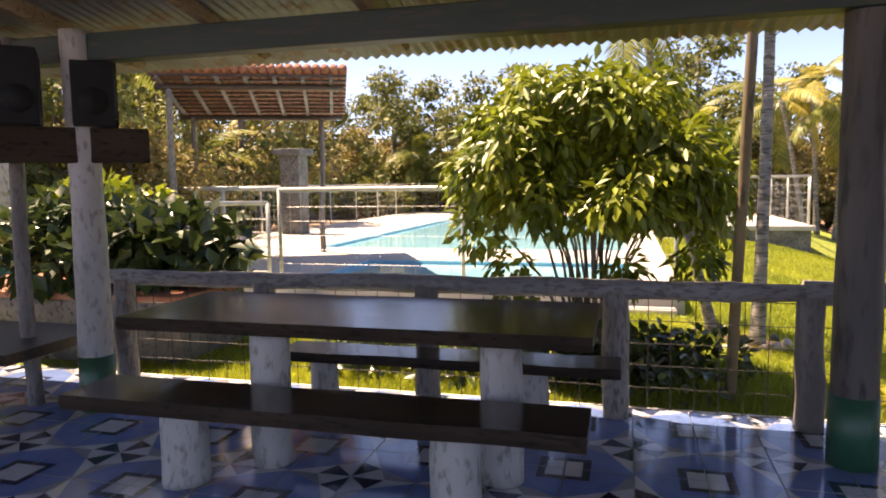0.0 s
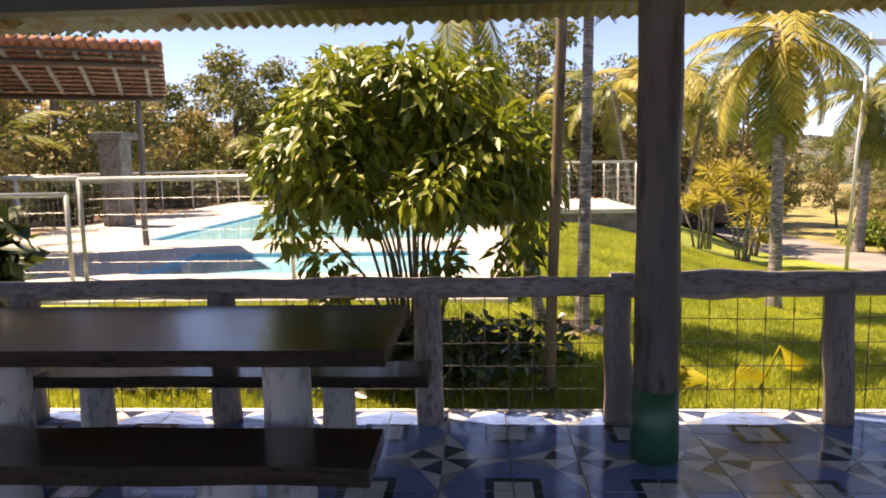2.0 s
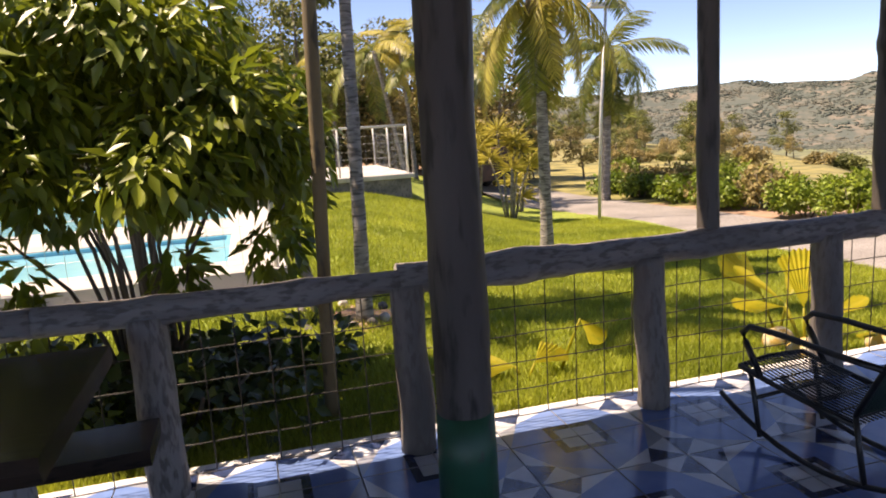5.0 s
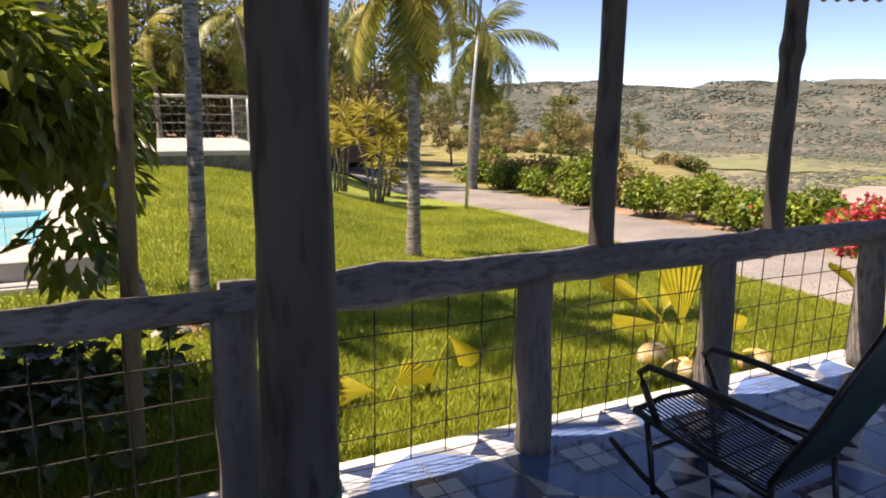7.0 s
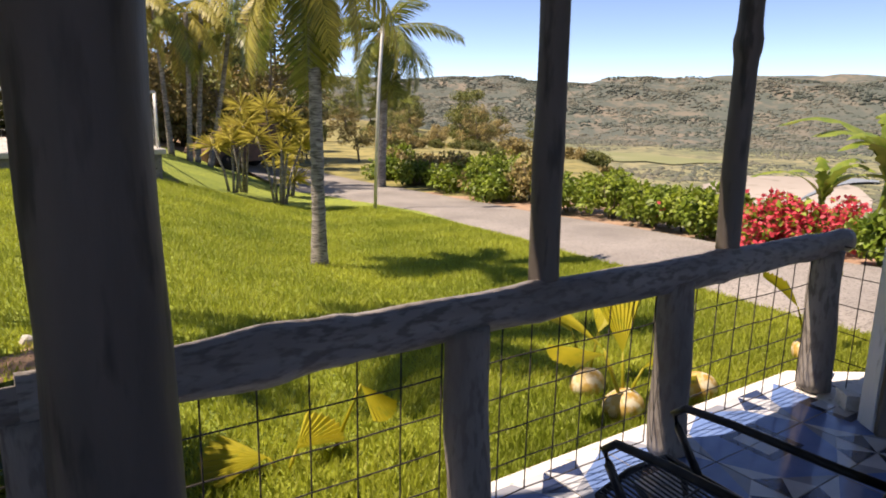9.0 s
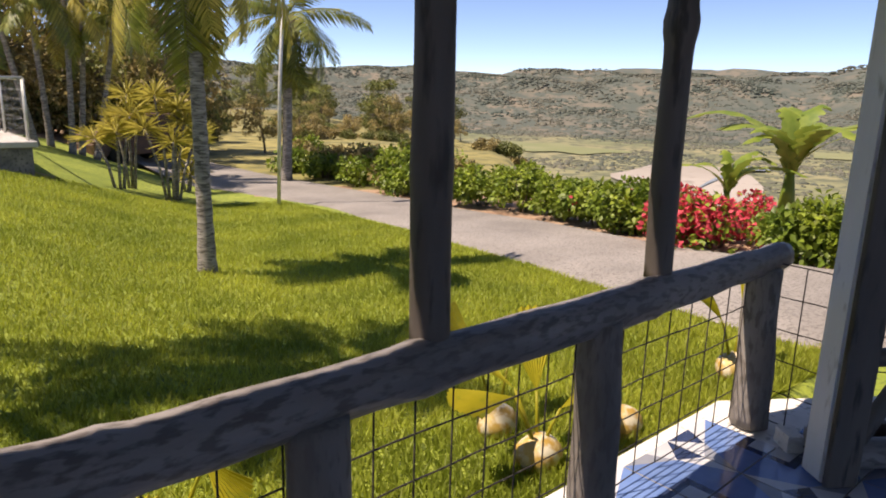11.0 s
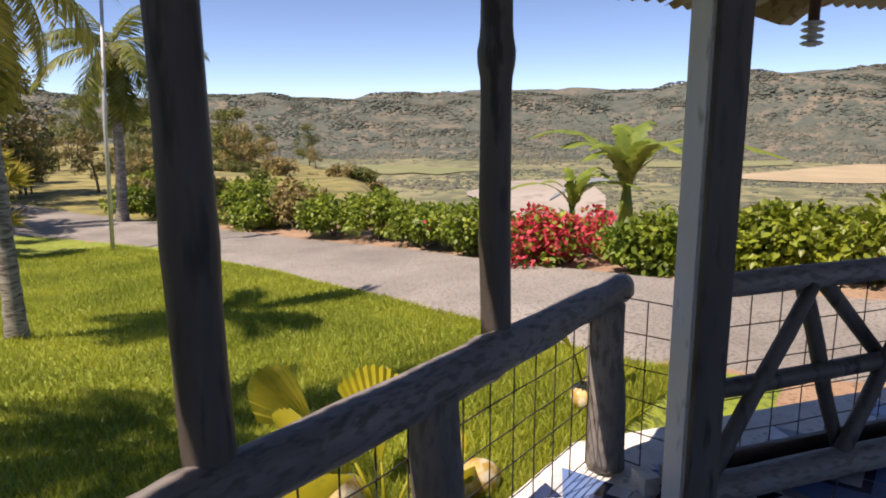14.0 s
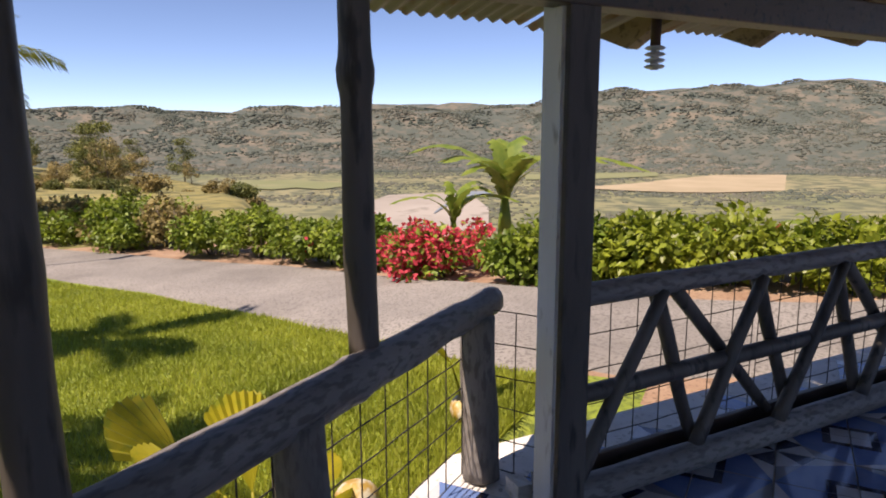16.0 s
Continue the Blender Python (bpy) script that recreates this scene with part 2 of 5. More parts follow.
def log(name, a, b, r0, r1, material, parent=None, seed=0.0, wob=0.12, bend=0.01, segs=14, n=14, knots=(), label=""):
    """A slightly crooked log from a to b; knots: (place along it 0..1, bulge)."""
    a, b = Vector(a), Vector(b)
    P, R = [], []
    for i in range(n + 1):
        t = i / n
        o = Vector((noise.noise((t * 2.2, seed, 1.3)), noise.noise((t * 2.2, seed, 7.1)), noise.noise((t * 2.2, seed, 13.7)))) * bend
        P.append(a.lerp(b, t) + o)
        r = r0 + (r1 - r0) * t
        for k, g, *w in knots:
            r *= 1 + g * math.exp(-((t - k) * (b - a).length / (w[0] if w else 0.05)) ** 2)
        R.append(r)
    return tube(name, P, R, material, parent, segs, wob, seed, label)

# ---------- ground ----------
def sm(a):
    a = min(1.0, max(0.0, a))
    return a * a * (3 - 2 * a)


def ground_z(x, y):
    """Lawn that tilts away from the porch, a grassy spur, a river plain and hills beyond."""
    s = x - 0.3 * (y - 5)
    z = -0.1 - 0.03 * min(12.0, max(0.0, x - 1)) - 1.44 * (1 - math.exp(-max(0.0, y - 5) / 9)) * sm((s + 1.5) / 6)
    dx, dy = x - 2, y - 4
    r = math.hypot(dx, dy)
    az = math.degrees(math.atan2(dx, dy))
    if r < 14:
        return z
    n = noise.noise((x * 0.004, y * 0.004, 2.0)) + 0.5 * noise.noise((x * 0.011, y * 0.011, 5.0))
    valley = sm((az - 46) / 11) * (1 - sm((az - 150) / 25))
    rim = 13.5 + 14 * sm((56 - az) / 18)
    low = z - 61 * (0.22 * sm((r - rim) / 40) + 0.78 * sm((r - rim - 8) / 300))
    crest = -2.6 - 0.35 * max(0, az - 28) - 0.03 * max(0, az - 40) ** 2 + 1.4 * n
    spur = z + (crest - z) * sm((r - 35) / 75)
    spur += (-63 - spur) * sm((r - 140) / 200) * sm((az + 40) / 50)
    z = spur + (low - spur) * valley
    hill = sm((r - 1120) / 680) * sm((az + 20) / 40)
    top = 136 - 14 * sm((50 - az) / 10) + 16 * n + 50 * sm((az - 66) / 20) * (1 - 0.35 * sm((az - 92) / 15)) + 12 * noise.noise((x * 0.012, y * 0.012, 9.0))
    z += hill * top * (0.9 + 0.25 * noise.noise((x * 0.003, y * 0.003, 3.3)))
    z += 9 * noise.noise((x * 0.009, y * 0.009, 0.7)) * sm((r - 1150) / 150)
    return z


ROAD_NEAR = [(20, -9), (13.5, -4), (9.9, 0.2), (8.05, 2.62), (6.9, 4.3), (6.95, 5.2), (7.3, 5.95), (8.1, 7.4), (9.05, 9.7), (9.6, 11.6), (10.15, 13.5), (10.5, 16.1), (10.9, 18.4), (10.3, 22), (9.5, 26), (8.7, 42)]
ROAD_FAR = [(26, -6), (18, -1.5), (12.9, 1.2), (11.2, 3), (10.6, 4.5), (10.75, 5.3), (11.05, 6.4), (11.75, 7.7), (12.6, 10), (13.2, 11.4), (13.7, 13), (14, 16.5), (14.2, 18.5), (14.3, 22.5), (14.2, 27.9), (14.5, 42)]


def inside(poly, x, y):
    c = False
    for (x1, y1), (x2, y2) in zip(poly, poly[1:] + poly[:1]):
        if (y1 > y) != (y2 > y) and x < (x2 - x1) * (y - y1) / (y2 - y1) + x1:
            c = not c
    return c


LAWN = [(-16, 5.2), (5.0, 4.86)] + ROAD_NEAR[4:15] + [(5, 30), (4.8, 19.5), (0.95, 19.5), (0.9, 8.9), (-9, 8.8), (-16, 9)]
M_SOIL = mat("lawn_soil", (0.16, 0.215, 0.025), (0.27, 0.32, 0.045), 0.8, 0.95, 0.5, c3=(0.09, 0.125, 0.02), fine=18, spot=0.58, bdist=0.03)
M_DRY = mat("dry_hill_grass", (0.21, 0.19, 0.06), (0.31, 0.265, 0.095), 0.06, 0.95, 0.2, c3=(0.13, 0.125, 0.045), fine=0.6, spot=0.56)
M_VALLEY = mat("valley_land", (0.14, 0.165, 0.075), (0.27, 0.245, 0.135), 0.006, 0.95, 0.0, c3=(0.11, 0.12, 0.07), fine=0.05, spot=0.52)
# hill ground, its base colours greyed to stand for haze
M_HAZED_HILL = mat("hazed_scrub_hill", (0.085, 0.10, 0.085), (0.19, 0.16, 0.12), 0.007, 1.0, 0.0, c3=(0.08, 0.095, 0.08), fine=0.035, spot=0.5)


def build_ground():
    V, F, slots = [], [], []
    NA, radii, r = 220, [0.0], 0.6
    while r < 4400:
        radii.append(r)
        r *= 1.05 if r < 60 else 1.04
    cx, cy = 2.0, 4.0
    V.append((cx, cy, -0.35))
    for r in radii[1:]:
        for k in range(NA):
            a = 2 * math.pi * k / NA
            x, y = cx + r * math.sin(a), cy + r * math.cos(a)
            z = ground_z(x, y)
            if y < 4.8 and -14 < x < 6.4 and y > -8:
                z = -0.35
            V.append((x, y, z))
    for i in range(1, len(radii) - 1):
        for k in range(NA):
            k2 = (k + 1) % NA
            F.append((1 + (i - 1) * NA + k, 1 + (i - 1) * NA + k2, 1 + i * NA + k2, 1 + i * NA + k))
            rm = radii[i]
            az = math.degrees(2 * math.pi * k / NA)
            az = az if az < 180 else az - 360
            x, y = cx + rm * math.sin(radians(az)), cy + rm * math.cos(radians(az))
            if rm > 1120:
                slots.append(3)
            elif rm > 60 and 46 < az < 175 or rm > 240:
                slots.append(2)
            elif inside(LAWN, x, y) or (y < 9 and rm < 12 and x < 6.5):
                slots.append(0)
            elif rm > (25 + 3 * noise.noise((az * 0.4, 3, 1)) if az > 60 else 21 + 2.5 * noise.noise((az * 0.3, 2, 1))) and az > 15 or rm > 45:
                slots.append(1)
            else:
                slots.append(4)
    for k in range(NA):
        F.append((0, 1 + (k + 1) % NA, 1 + k))
        slots.append(0)
    ob = mesh_ob("ground", V, F, [M_SOIL, M_DRY, M_VALLEY, M_HAZED_HILL, M_DIRT], None, True)
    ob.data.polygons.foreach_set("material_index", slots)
    return tagged(ob, "green lawn, dry slopes and wooded hills", "ground", kind="structure")


build_ground()


def strip(name, near, far, n_across, material, lift):
    def dense(line):
        out = []
        for (x1, y1), (x2, y2) in zip(line, line[1:]):
            out += [(x1 + (x2 - x1) * t / 6, y1 + (y2 - y1) * t / 6) for t in range(6)]
        return out + [line[-1]]
    A, B = dense(near), dense(far)
    V, F = [], []
    for (xa, ya), (xb, yb) in zip(A, B):
        for k in range(n_across + 1):
            t = k / n_across
            j = 0.12 * noise.noise((xa * 1.1, ya * 1.1, k)) if k in (0, n_across) else 0
            x, y = xa + (xb - xa) * t + j, ya + (yb - ya) * t + j
            z = max(ground_z(x + ox, y + oy) for ox in (-0.5, 0, 0.5) for oy in (-0.5, 0, 0.5))
            V.append((x, y, z + lift - (0.09 if k in (0, n_across) else 0)))
    w = n_across + 1
    for i in range(len(A) - 1):
        for k in range(n_across):
            F.append((i * w + k, i * w + k + 1, (i + 1) * w + k + 1, (i + 1) * w + k))
    return mesh_ob(name, V, F, material, None, True)


tagged(strip("road", ROAD_NEAR, ROAD_FAR, 8, M_ROAD, 0.02), "pale grey gravel drive beside the lawn", "road", kind="structure")

# river plain: sand flats, water, ploughed field
def plain_patch(name, outline, z, material, label, category):
    bm = bmesh.new()
    f = bm.faces.new([bm.verts.new((x, y, z)) for x, y in outline])
    bmesh.ops.triangulate(bm, faces=[f])
    return tagged(part(name, bm, material), label, category, kind="structure")


def polar(az, r):
    return (2 + r * math.sin(radians(az)), 4 + r * math.cos(radians(az)))


# ---------- porch ----------
EDGE_DIR = Vector((0.826, -0.563, 0))
FLOOR_POLY = [(-12, -7), (-12, 4.86), (4.95, 4.86), (5.75, 4.31), (8.05, 2.74), (12.0, 0.05), (12.0, -7)]


def slab():
    bm = bmesh.new()
    top = [bm.verts.new((x, y, -0.012)) for x, y in FLOOR_POLY]
    bot = [bm.verts.new((x, y, -0.6)) for x, y in FLOOR_POLY]
    bm.faces.new(top)
    bm.faces.new(bot[::-1])
    for i in range(len(top)):
        j = (i + 1) % len(top)
        bm.faces.new((top[i], bot[i], bot[j], top[j]))
    return tagged(part("floor", bm, M_CURB), "glazed blue patterned tile porch floor", "floor", kind="structure")


floor = slab()

# log railing along the lawn
RAIL_Y = 4.67
def railing():
    t = thing("log_railing", "weathered grey log railing with wire mesh infill", "railing", at=(0, RAIL_Y, 0))
    bits = [(-3.6, -0.25, 0.055, 0.06), (-0.25, 1.25, 0.062, 0.055), (1.2, 4.98, 0.073, 0.065)]
    for i, (a, b, r0, r1) in enumerate(bits):
        kn = [(0.16, 0.2, 0.12), (0.215, 0.14, 0.05), (0.42, 0.1), (0.70, 0.14), (0.9, 0.08), (0.985, 0.12)] if i == 2 else [(0.3, 0.12), (0.7, 0.1)]
        log("rail", (a, 0.0, 0.782 + 0.004 * i), (b, 0.0, 0.786), r0, r1, M_RAIL, t, seed=3.1 + i * 2.7, wob=0.2, bend=0.012, segs=18, n=60, knots=kn)
    for i, x in enumerate((-3.4, -2.24, -1.05, 0.15, 1.23, 2.455, 3.545, 4.79)):
        log("post", (x + 0.01, -0.045, 0), (x, -0.02, 0.765), 0.083, 0.074, M_LOG if i != 7 else M_LOG, t, seed=20 + i * 1.9, wob=0.14, bend=0.015, segs=16, n=16)
    return t


railing()


def wire_mesh(name, a, b, y_off, z0, z1, nx, nz, r, parent=None):
    """A welded wire panel between two places."""
    a, b = Vector(a), Vector(b)
    t = thing(name, "", "")
    for i in range(nx + 1):
        p = a.lerp(b, i / nx)
        w = 0.012 * noise.noise((i * 0.7, 3, 1))
        tube("wire", [(p.x, p.y, z0), (p.x + w, p.y + w, (z0 + z1) / 2), (p.x, p.y, z1)], r, M_WIRE, t, 5)
    for k in range(nz + 1):
        z = z0 + (z1 - z0) * k / nz
        P = []
        for i in range(nx * 2 + 1):
            p = a.lerp(b, i / nx / 2)
            P.append((p.x, p.y, z + 0.008 * noise.noise((i * 0.35, k * 2.1, 4))))
        tube("wire", P, r, M_WIRE, t, 5)
    return t


xs = (-3.4, -2.24, -1.05, 0.15, 1.23, 2.455, 3.545, 4.79)
for a, b in zip(xs, xs[1:]):
    tagged(wire_mesh("wire_mesh_panel", (a + 0.06, 4.70, 0), (b - 0.06, 4.70, 0), 0, 0.03, 0.72, 7, 5, 0.003), "thin dark welded wire mesh under a log rail", "wire mesh", "wire mesh panels")

# columns
def column(x, y, r, h, label, material=M_COLUMN, green=0.36, seed=1.0, lean=(0, 0), group="log columns"):
    t = thing("log_column", label, "column", group, at=(x, y, 0))
    sh = log("shaft", (0, 0, 0), (lean[0], lean[1], h), r * 1.03, r * 0.97, material, t, seed=seed, wob=0.1, bend=0.012, segs=22, n=26)
    P = [(0, 0, 0.0), (0, 0, green * 0.5), (lean[0] * green / h, 0, green)]
    tube("painted_base", P, [r * 1.11, r * 1.1, r * 1.075], M_GREENP, sh, 22, 0.06, seed, "green painted column base")
    return t


column(1.325, 4.15, 0.106, 2.42, "dark log column with a green painted base", seed=2.2)
column(-3.13, 4.04, 0.1, 2.42, "grey log column with a green painted base", material=M_PALE, seed=4.4)
column(-7.25, 7.2, 0.16, 2.6, "pale log column with a green painted base", material=M_PALE, seed=5.4, green=0.55)

# thin uprights that stand on the rail
def upright(x0, x1, r, knots, seed):
    t = thing("rail_upright", "dark round wooden upright standing on a log rail", "post", "uprights on the rail", at=(x0, 4.71, 0.83))
    log("shaft", (0, 0, 0), (x1 - x0, 0.0, 1.62), r, r * 0.92, M_COLUMN, t, seed=seed, wob=0.07, bend=0.008, segs=18, n=40, knots=knots)
    return t


upright(2.845, 2.83, 0.056, [(0.3, 0.05)], 6.1)
upright(3.98, 3.945, 0.053, [(0.565, 0.25), (0.2, 0.05)], 8.3)

# ---------- white post and crossed railing at the porch's end ----------
def white_post():
    t = thing("white_post", "square white painted wooden post with chipped paint", "post", at=(4.6, 4.225, 0), rz=-34)
    bm = bmesh.new()
    bmesh.ops.create_cube(bm, size=1)
    for v in bm.verts:
        v.co = Vector((v.co.x * 0.13, v.co.y * 0.13, (v.co.z + 0.5) * 2.36))
    bmesh.ops.bevel(bm, geom=bm.edges[:], offset=0.012, segments=2, affect="EDGES")
    part("shaft", bm, M_WHITE, t)
    box("side_plank", (-0.064, -0.098, 0.0), (0.075, -0.068, 2.36), M_COLUMN, t, 0.008, "dark waney-edged side plank")
    return t


white_post()
RB = Vector((4.66, 4.25, 0))


def cross_railing():
    ang = math.degrees(math.atan2(EDGE_DIR.y, EDGE_DIR.x))
    t = thing("crossed_railing", "dark painted railing with crossed wooden braces", "railing", at=(RB.x, RB.y, 0), rz=ang)
    L = 5.6
    log("top_rail", (-0.05, 0, 0.915), (L, 0, 0.925), 0.05, 0.045, M_RAIL, t, seed=31, wob=0.15, bend=0.02, segs=14, n=40)
    log("middle_rail", (-0.05, 0.0, 0.485), (L, 0.0, 0.56), 0.04, 0.04, M_COLUMN, t, seed=33, wob=0.12, bend=0.02, segs=12, n=30)
    log("bottom_rail", (-0.05, -0.03, 0.075), (L, -0.03, 0.075), 0.065, 0.06, M_RAIL, t, seed=35, wob=0.12, bend=0.015, segs=12, n=30)
    # dark strip at floor level, on the outer side of the bottom rail
    box("low_strip", (0.0, 0.1, 0.0), (5.6, 0.13, 0.14), M_DARKWOOD, t, 0.005, "dark low strip behind the bottom rail")
    for i in range(4):
        o = i * 1.31
        for s0, z0, s1, z1, dy in ((0.08, 0.1, 0.55, 0.89, -0.03), (0.56, 0.89, 0.86, 0.1, 0.03), (0.8, 0.1, 1.215, 0.89, -0.03), (0.7, 0.89, 1.45, 0.14, 0.075), (1.225, 0.89, 1.56, 0.13, 0.03)):
            log("brace", (s0 + o, dy, z0), (s1 + o, dy, z1), 0.036, 0.03, M_COLUMN, t, seed=40 + i + s0 * 7, wob=0.1, bend=0.01, segs=10, n=8)
    return t


cross_railing()

# ---------- roof ----------
def roof_sheet(name, p0, along, length, out, depth, z_out, z_in, parent=None, pitch=0.076, amp=0.011):
    """A corrugated sheet: waves along the eave, falling from z_in to z_out."""
    p0, along, out = Vector(p0), Vector(along).normalized(), Vector(out).normalized()
    n = int(length / pitch * 6)
    V, F = [], []
    for i in range(n + 1):
        u = length * i / n
        w = amp * math.sin(2 * math.pi * u / pitch)
        for k in range(4):
            t = k / 3
            p = p0 + along * u + out * (depth * t)
            V.append((p.x, p.y, z_in + (z_out - z_in) * t + w))
    for i in range(n):
        for k in range(3):
            F.append((i * 4 + k, i * 4 + k + 1, i * 4 + k + 5, i * 4 + k + 4))
    ob = mesh_ob(name, V, F, M_ROOF, parent, True)
    so = ob.modifiers.new("thick", "SOLIDIFY")
    so.thickness = 0.0015
    return ob


roof = thing("ceiling", "underside of a rusty corrugated zinc porch roof", "roof", kind="structure")
x = -12.0
while x < 4.9:
    w = min(0.84, 4.9 - x)
    roof_sheet("roof_sheet", (x, -2.6, 0), (1, 0, 0), w + 0.02, (0, 1, 0), 7.58, 2.32 + 0.004 * random.random(), 3.71, roof)
    x += 0.84
for i in range(9):
    p = Vector((4.55, 4.35, 0)) + EDGE_DIR * (0.84 * i - 0.35)
    nrm = Vector((0.563, 0.826, 0))
    q = p - nrm * 3.6
    roof_sheet("roof_sheet", q, EDGE_DIR, 0.86, nrm, 4.33, 2.0 + 0.055 * i + (0.08 if i == 0 else 0) + 0.004 * random.random(), 2.95 + 0.055 * i, roof)

box("beam", (-12, 4.02, 2.23), (4.45, 4.16, 2.40), M_BEAM, roof, 0.01, "dark green painted beam")


box("beam", (-0.2, -0.06, 2.0), (6.5, 0.06, 2.15), M_DARKWOOD, roof, 0.01, "dark stained beam over a crossed railing", rot=pose(4.45, 4.27, 0, 0, 0, -34.3))
# rafters
for i in range(14):
    x = -9.4 + i * 1.02
    bm = bmesh.new()
    y0, y1 = -2.5, 4.72
    za, zb = 3.665, 2.36
    vs = [bm.verts.new(c) for c in ((x, y0, za), (x, y1 + 0.1, zb - 0.005), (x, y1, zb - 0.06), (x, y0, za - 0.12), (x + 0.06, y0, za), (x + 0.06, y1 + 0.1, zb - 0.005), (x + 0.06, y1, zb - 0.06), (x + 0.06, y0, za - 0.12))]
    for f in ((0, 1, 2, 3), (4, 7, 6, 5), (0, 4, 5, 1), (1, 5, 6, 2), (2, 6, 7, 3), (3, 7, 4, 0)):
        bm.faces.new([vs[k] for k in f])
    part("rafter", bm, M_RAFTER, roof, "pale rough rafter")
for i in range(8):
    m = pose(4.55, 4.35, 0, 0, 0, -34.3) @ pose(0.85 + i * 0.88, 0, 0.055 * i - 0.03)
    bm = bmesh.new()
    prof = [(0.62, 2.06), (0.4, 1.98), (0.28, 2.04), (-3.5, 2.78), (-3.5, 2.9)]
    a = [bm.verts.new(m @ Vector((0, y, z))) for y, z in prof]
    b = [bm.verts.new(m @ Vector((0.07, y, z))) for y, z in prof]
    bm.faces.new(a)
    bm.faces.new(b[::-1])
    for k in range(5):
        bm.faces.new((a[k], b[k], b[(k + 1) % 5], a[(k + 1) % 5]))
    part("rafter", bm, M_RAFTER, roof, "pale rough rafter with a cut end")
box("fascia", (-0.2, 0.3, 2.1), (6.5, 0.33, 2.16), M_RAFTER, roof, 0.004, rot=pose(4.45, 4.27, 0, 0, 0, -34.3))
box("beam", (-12, -0.08, 3.0), (5, 0.08, 3.16), M_BEAM, roof, 0.01)

# insulator hanging at the eave
ins = thing("insulator", "white ribbed spool insulator hanging under a porch roof", "insulator", at=(5.25, 4.03, 1.83))
D = [tube_data([(0, 0, 0.0), (0, 0, 0.1)], 0.018, 10)]
for i in range(4):
    D.append(tube_data([(0, 0, 0.005 + i * 0.026), (0, 0, 0.013 + i * 0.026), (0, 0, 0.021 + i * 0.026)], [0.033, 0.046, 0.033], 16))
V, F = merge(D)
mesh_ob("spool", V, F, M_INSUL, ins, True)
tube("hanger", [(0, 0, 0.1), (0.0, 0, 0.3)], 0.022, M_RUST, ins, 8, label="rusty hanger bolt")

# wire panels outside the crossed railing
for i in range(4):
    a = RB + EDGE_DIR * (0.1 + i * 1.36) + Vector((0.563, 0.826, 0)) * 0.16
    b = RB + EDGE_DIR * (1.42 + i * 1.36) + Vector((0.563, 0.826, 0)) * 0.16
    tagged(wire_mesh("wire_mesh_panel", a, b, 0, 0.03, 0.84, 8, 5, 0.003), "thin dark welded wire mesh outside a crossed railing", "wire mesh", "wire mesh panels")
tagged(wire_mesh("wire_mesh_panel", (4.86, 4.66, 0), RB + EDGE_DIR * 0.1 + Vector((0.563, 0.826, 0)) * 0.16, 0, 0.03, 0.78, 2, 5, 0.003), "thin dark welded wire mesh beside a white post", "wire mesh", "wire mesh panels")

# ---------- tables and benches ----------
def slab_board(name, x0, x1, y0, y1, z, th, material, parent, seed, wav=0.02):
    """A thick live-edge board."""
    bm = bmesh.new()
    n = 26
    rows = []
    for i in range(n + 1):
        x = x0 + (x1 - x0) * i / n
        a = y0 + wav * noise.noise((x * 1.7, seed, 0))
        b = y1 + wav * noise.noise((x * 1.7, seed, 9))
        s = 0.004 * noise.noise((x * 2, seed, 4))
        rows.append([bm.verts.new(c) for c in ((x, a + 0.012, z - th), (x, a, z - th * 0.5), (x, a + 0.01, z + s), (x, b - 0.01, z + s), (x, b, z - th * 0.5), (x, b - 0.012, z - th))])
    for r0, r1 in zip(rows, rows[1:]):
        for k in range(6):
            f = bm.faces.new((r0[k], r0[(k + 1) % 6], r1[(k + 1) % 6], r1[k]))
            f.material_index = 0 if k == 2 else 1
    bm.faces.new(rows[0])
    bm.faces.new(rows[-1][::-1])
    ob = part(name, bm, material, parent)
    ob.data.materials.append(M_BOARDEDGE)
    return ob


def picnic(name, x0, x1, y0, y1, z, th, legs, label, category, seed, rleg, top="seat", material=M_TABLE):
    t = thing(name, label, category, at=((x0 + x1) / 2, (y0 + y1) / 2, 0))
    cx, cy = (x0 + x1) / 2, (y0 + y1) / 2
    slab_board(top, x0 - cx, x1 - cx, y0 - cy, y1 - cy, z, th, material, t, seed)
    for i, (lx, ly) in enumerate(legs):
        log("leg", (lx - cx, ly - cy, 0), (lx - cx, ly - cy, z - th + 0.002), rleg * 1.08, rleg, M_PALE, t, seed=seed + i * 3.3, wob=0.1, bend=0.01, segs=18, n=10)
    return t


picnic("picnic_table", -2.45, 0.07, 3.44, 4.36, 0.75, 0.07, [(-1.57, 3.52), (-0.36, 3.56)], "long varnished dark wood plank table on log legs", "table", 11.0, 0.1, "tabletop")
picnic("log_bench", -2.42, 0.07, 3.0, 3.38, 0.455, 0.07, [(-1.87, 3.2), (-0.5, 3.2)], "varnished dark plank bench on whitewashed log legs", "bench", 17.0, 0.11)
picnic("log_bench", -1.87, 0.19, 4.12, 4.42, 0.425, 0.06, [(-1.62, 4.27), (-0.3, 4.27)], "narrow reddish plank bench beside a log railing", "bench", 23.0, 0.085)

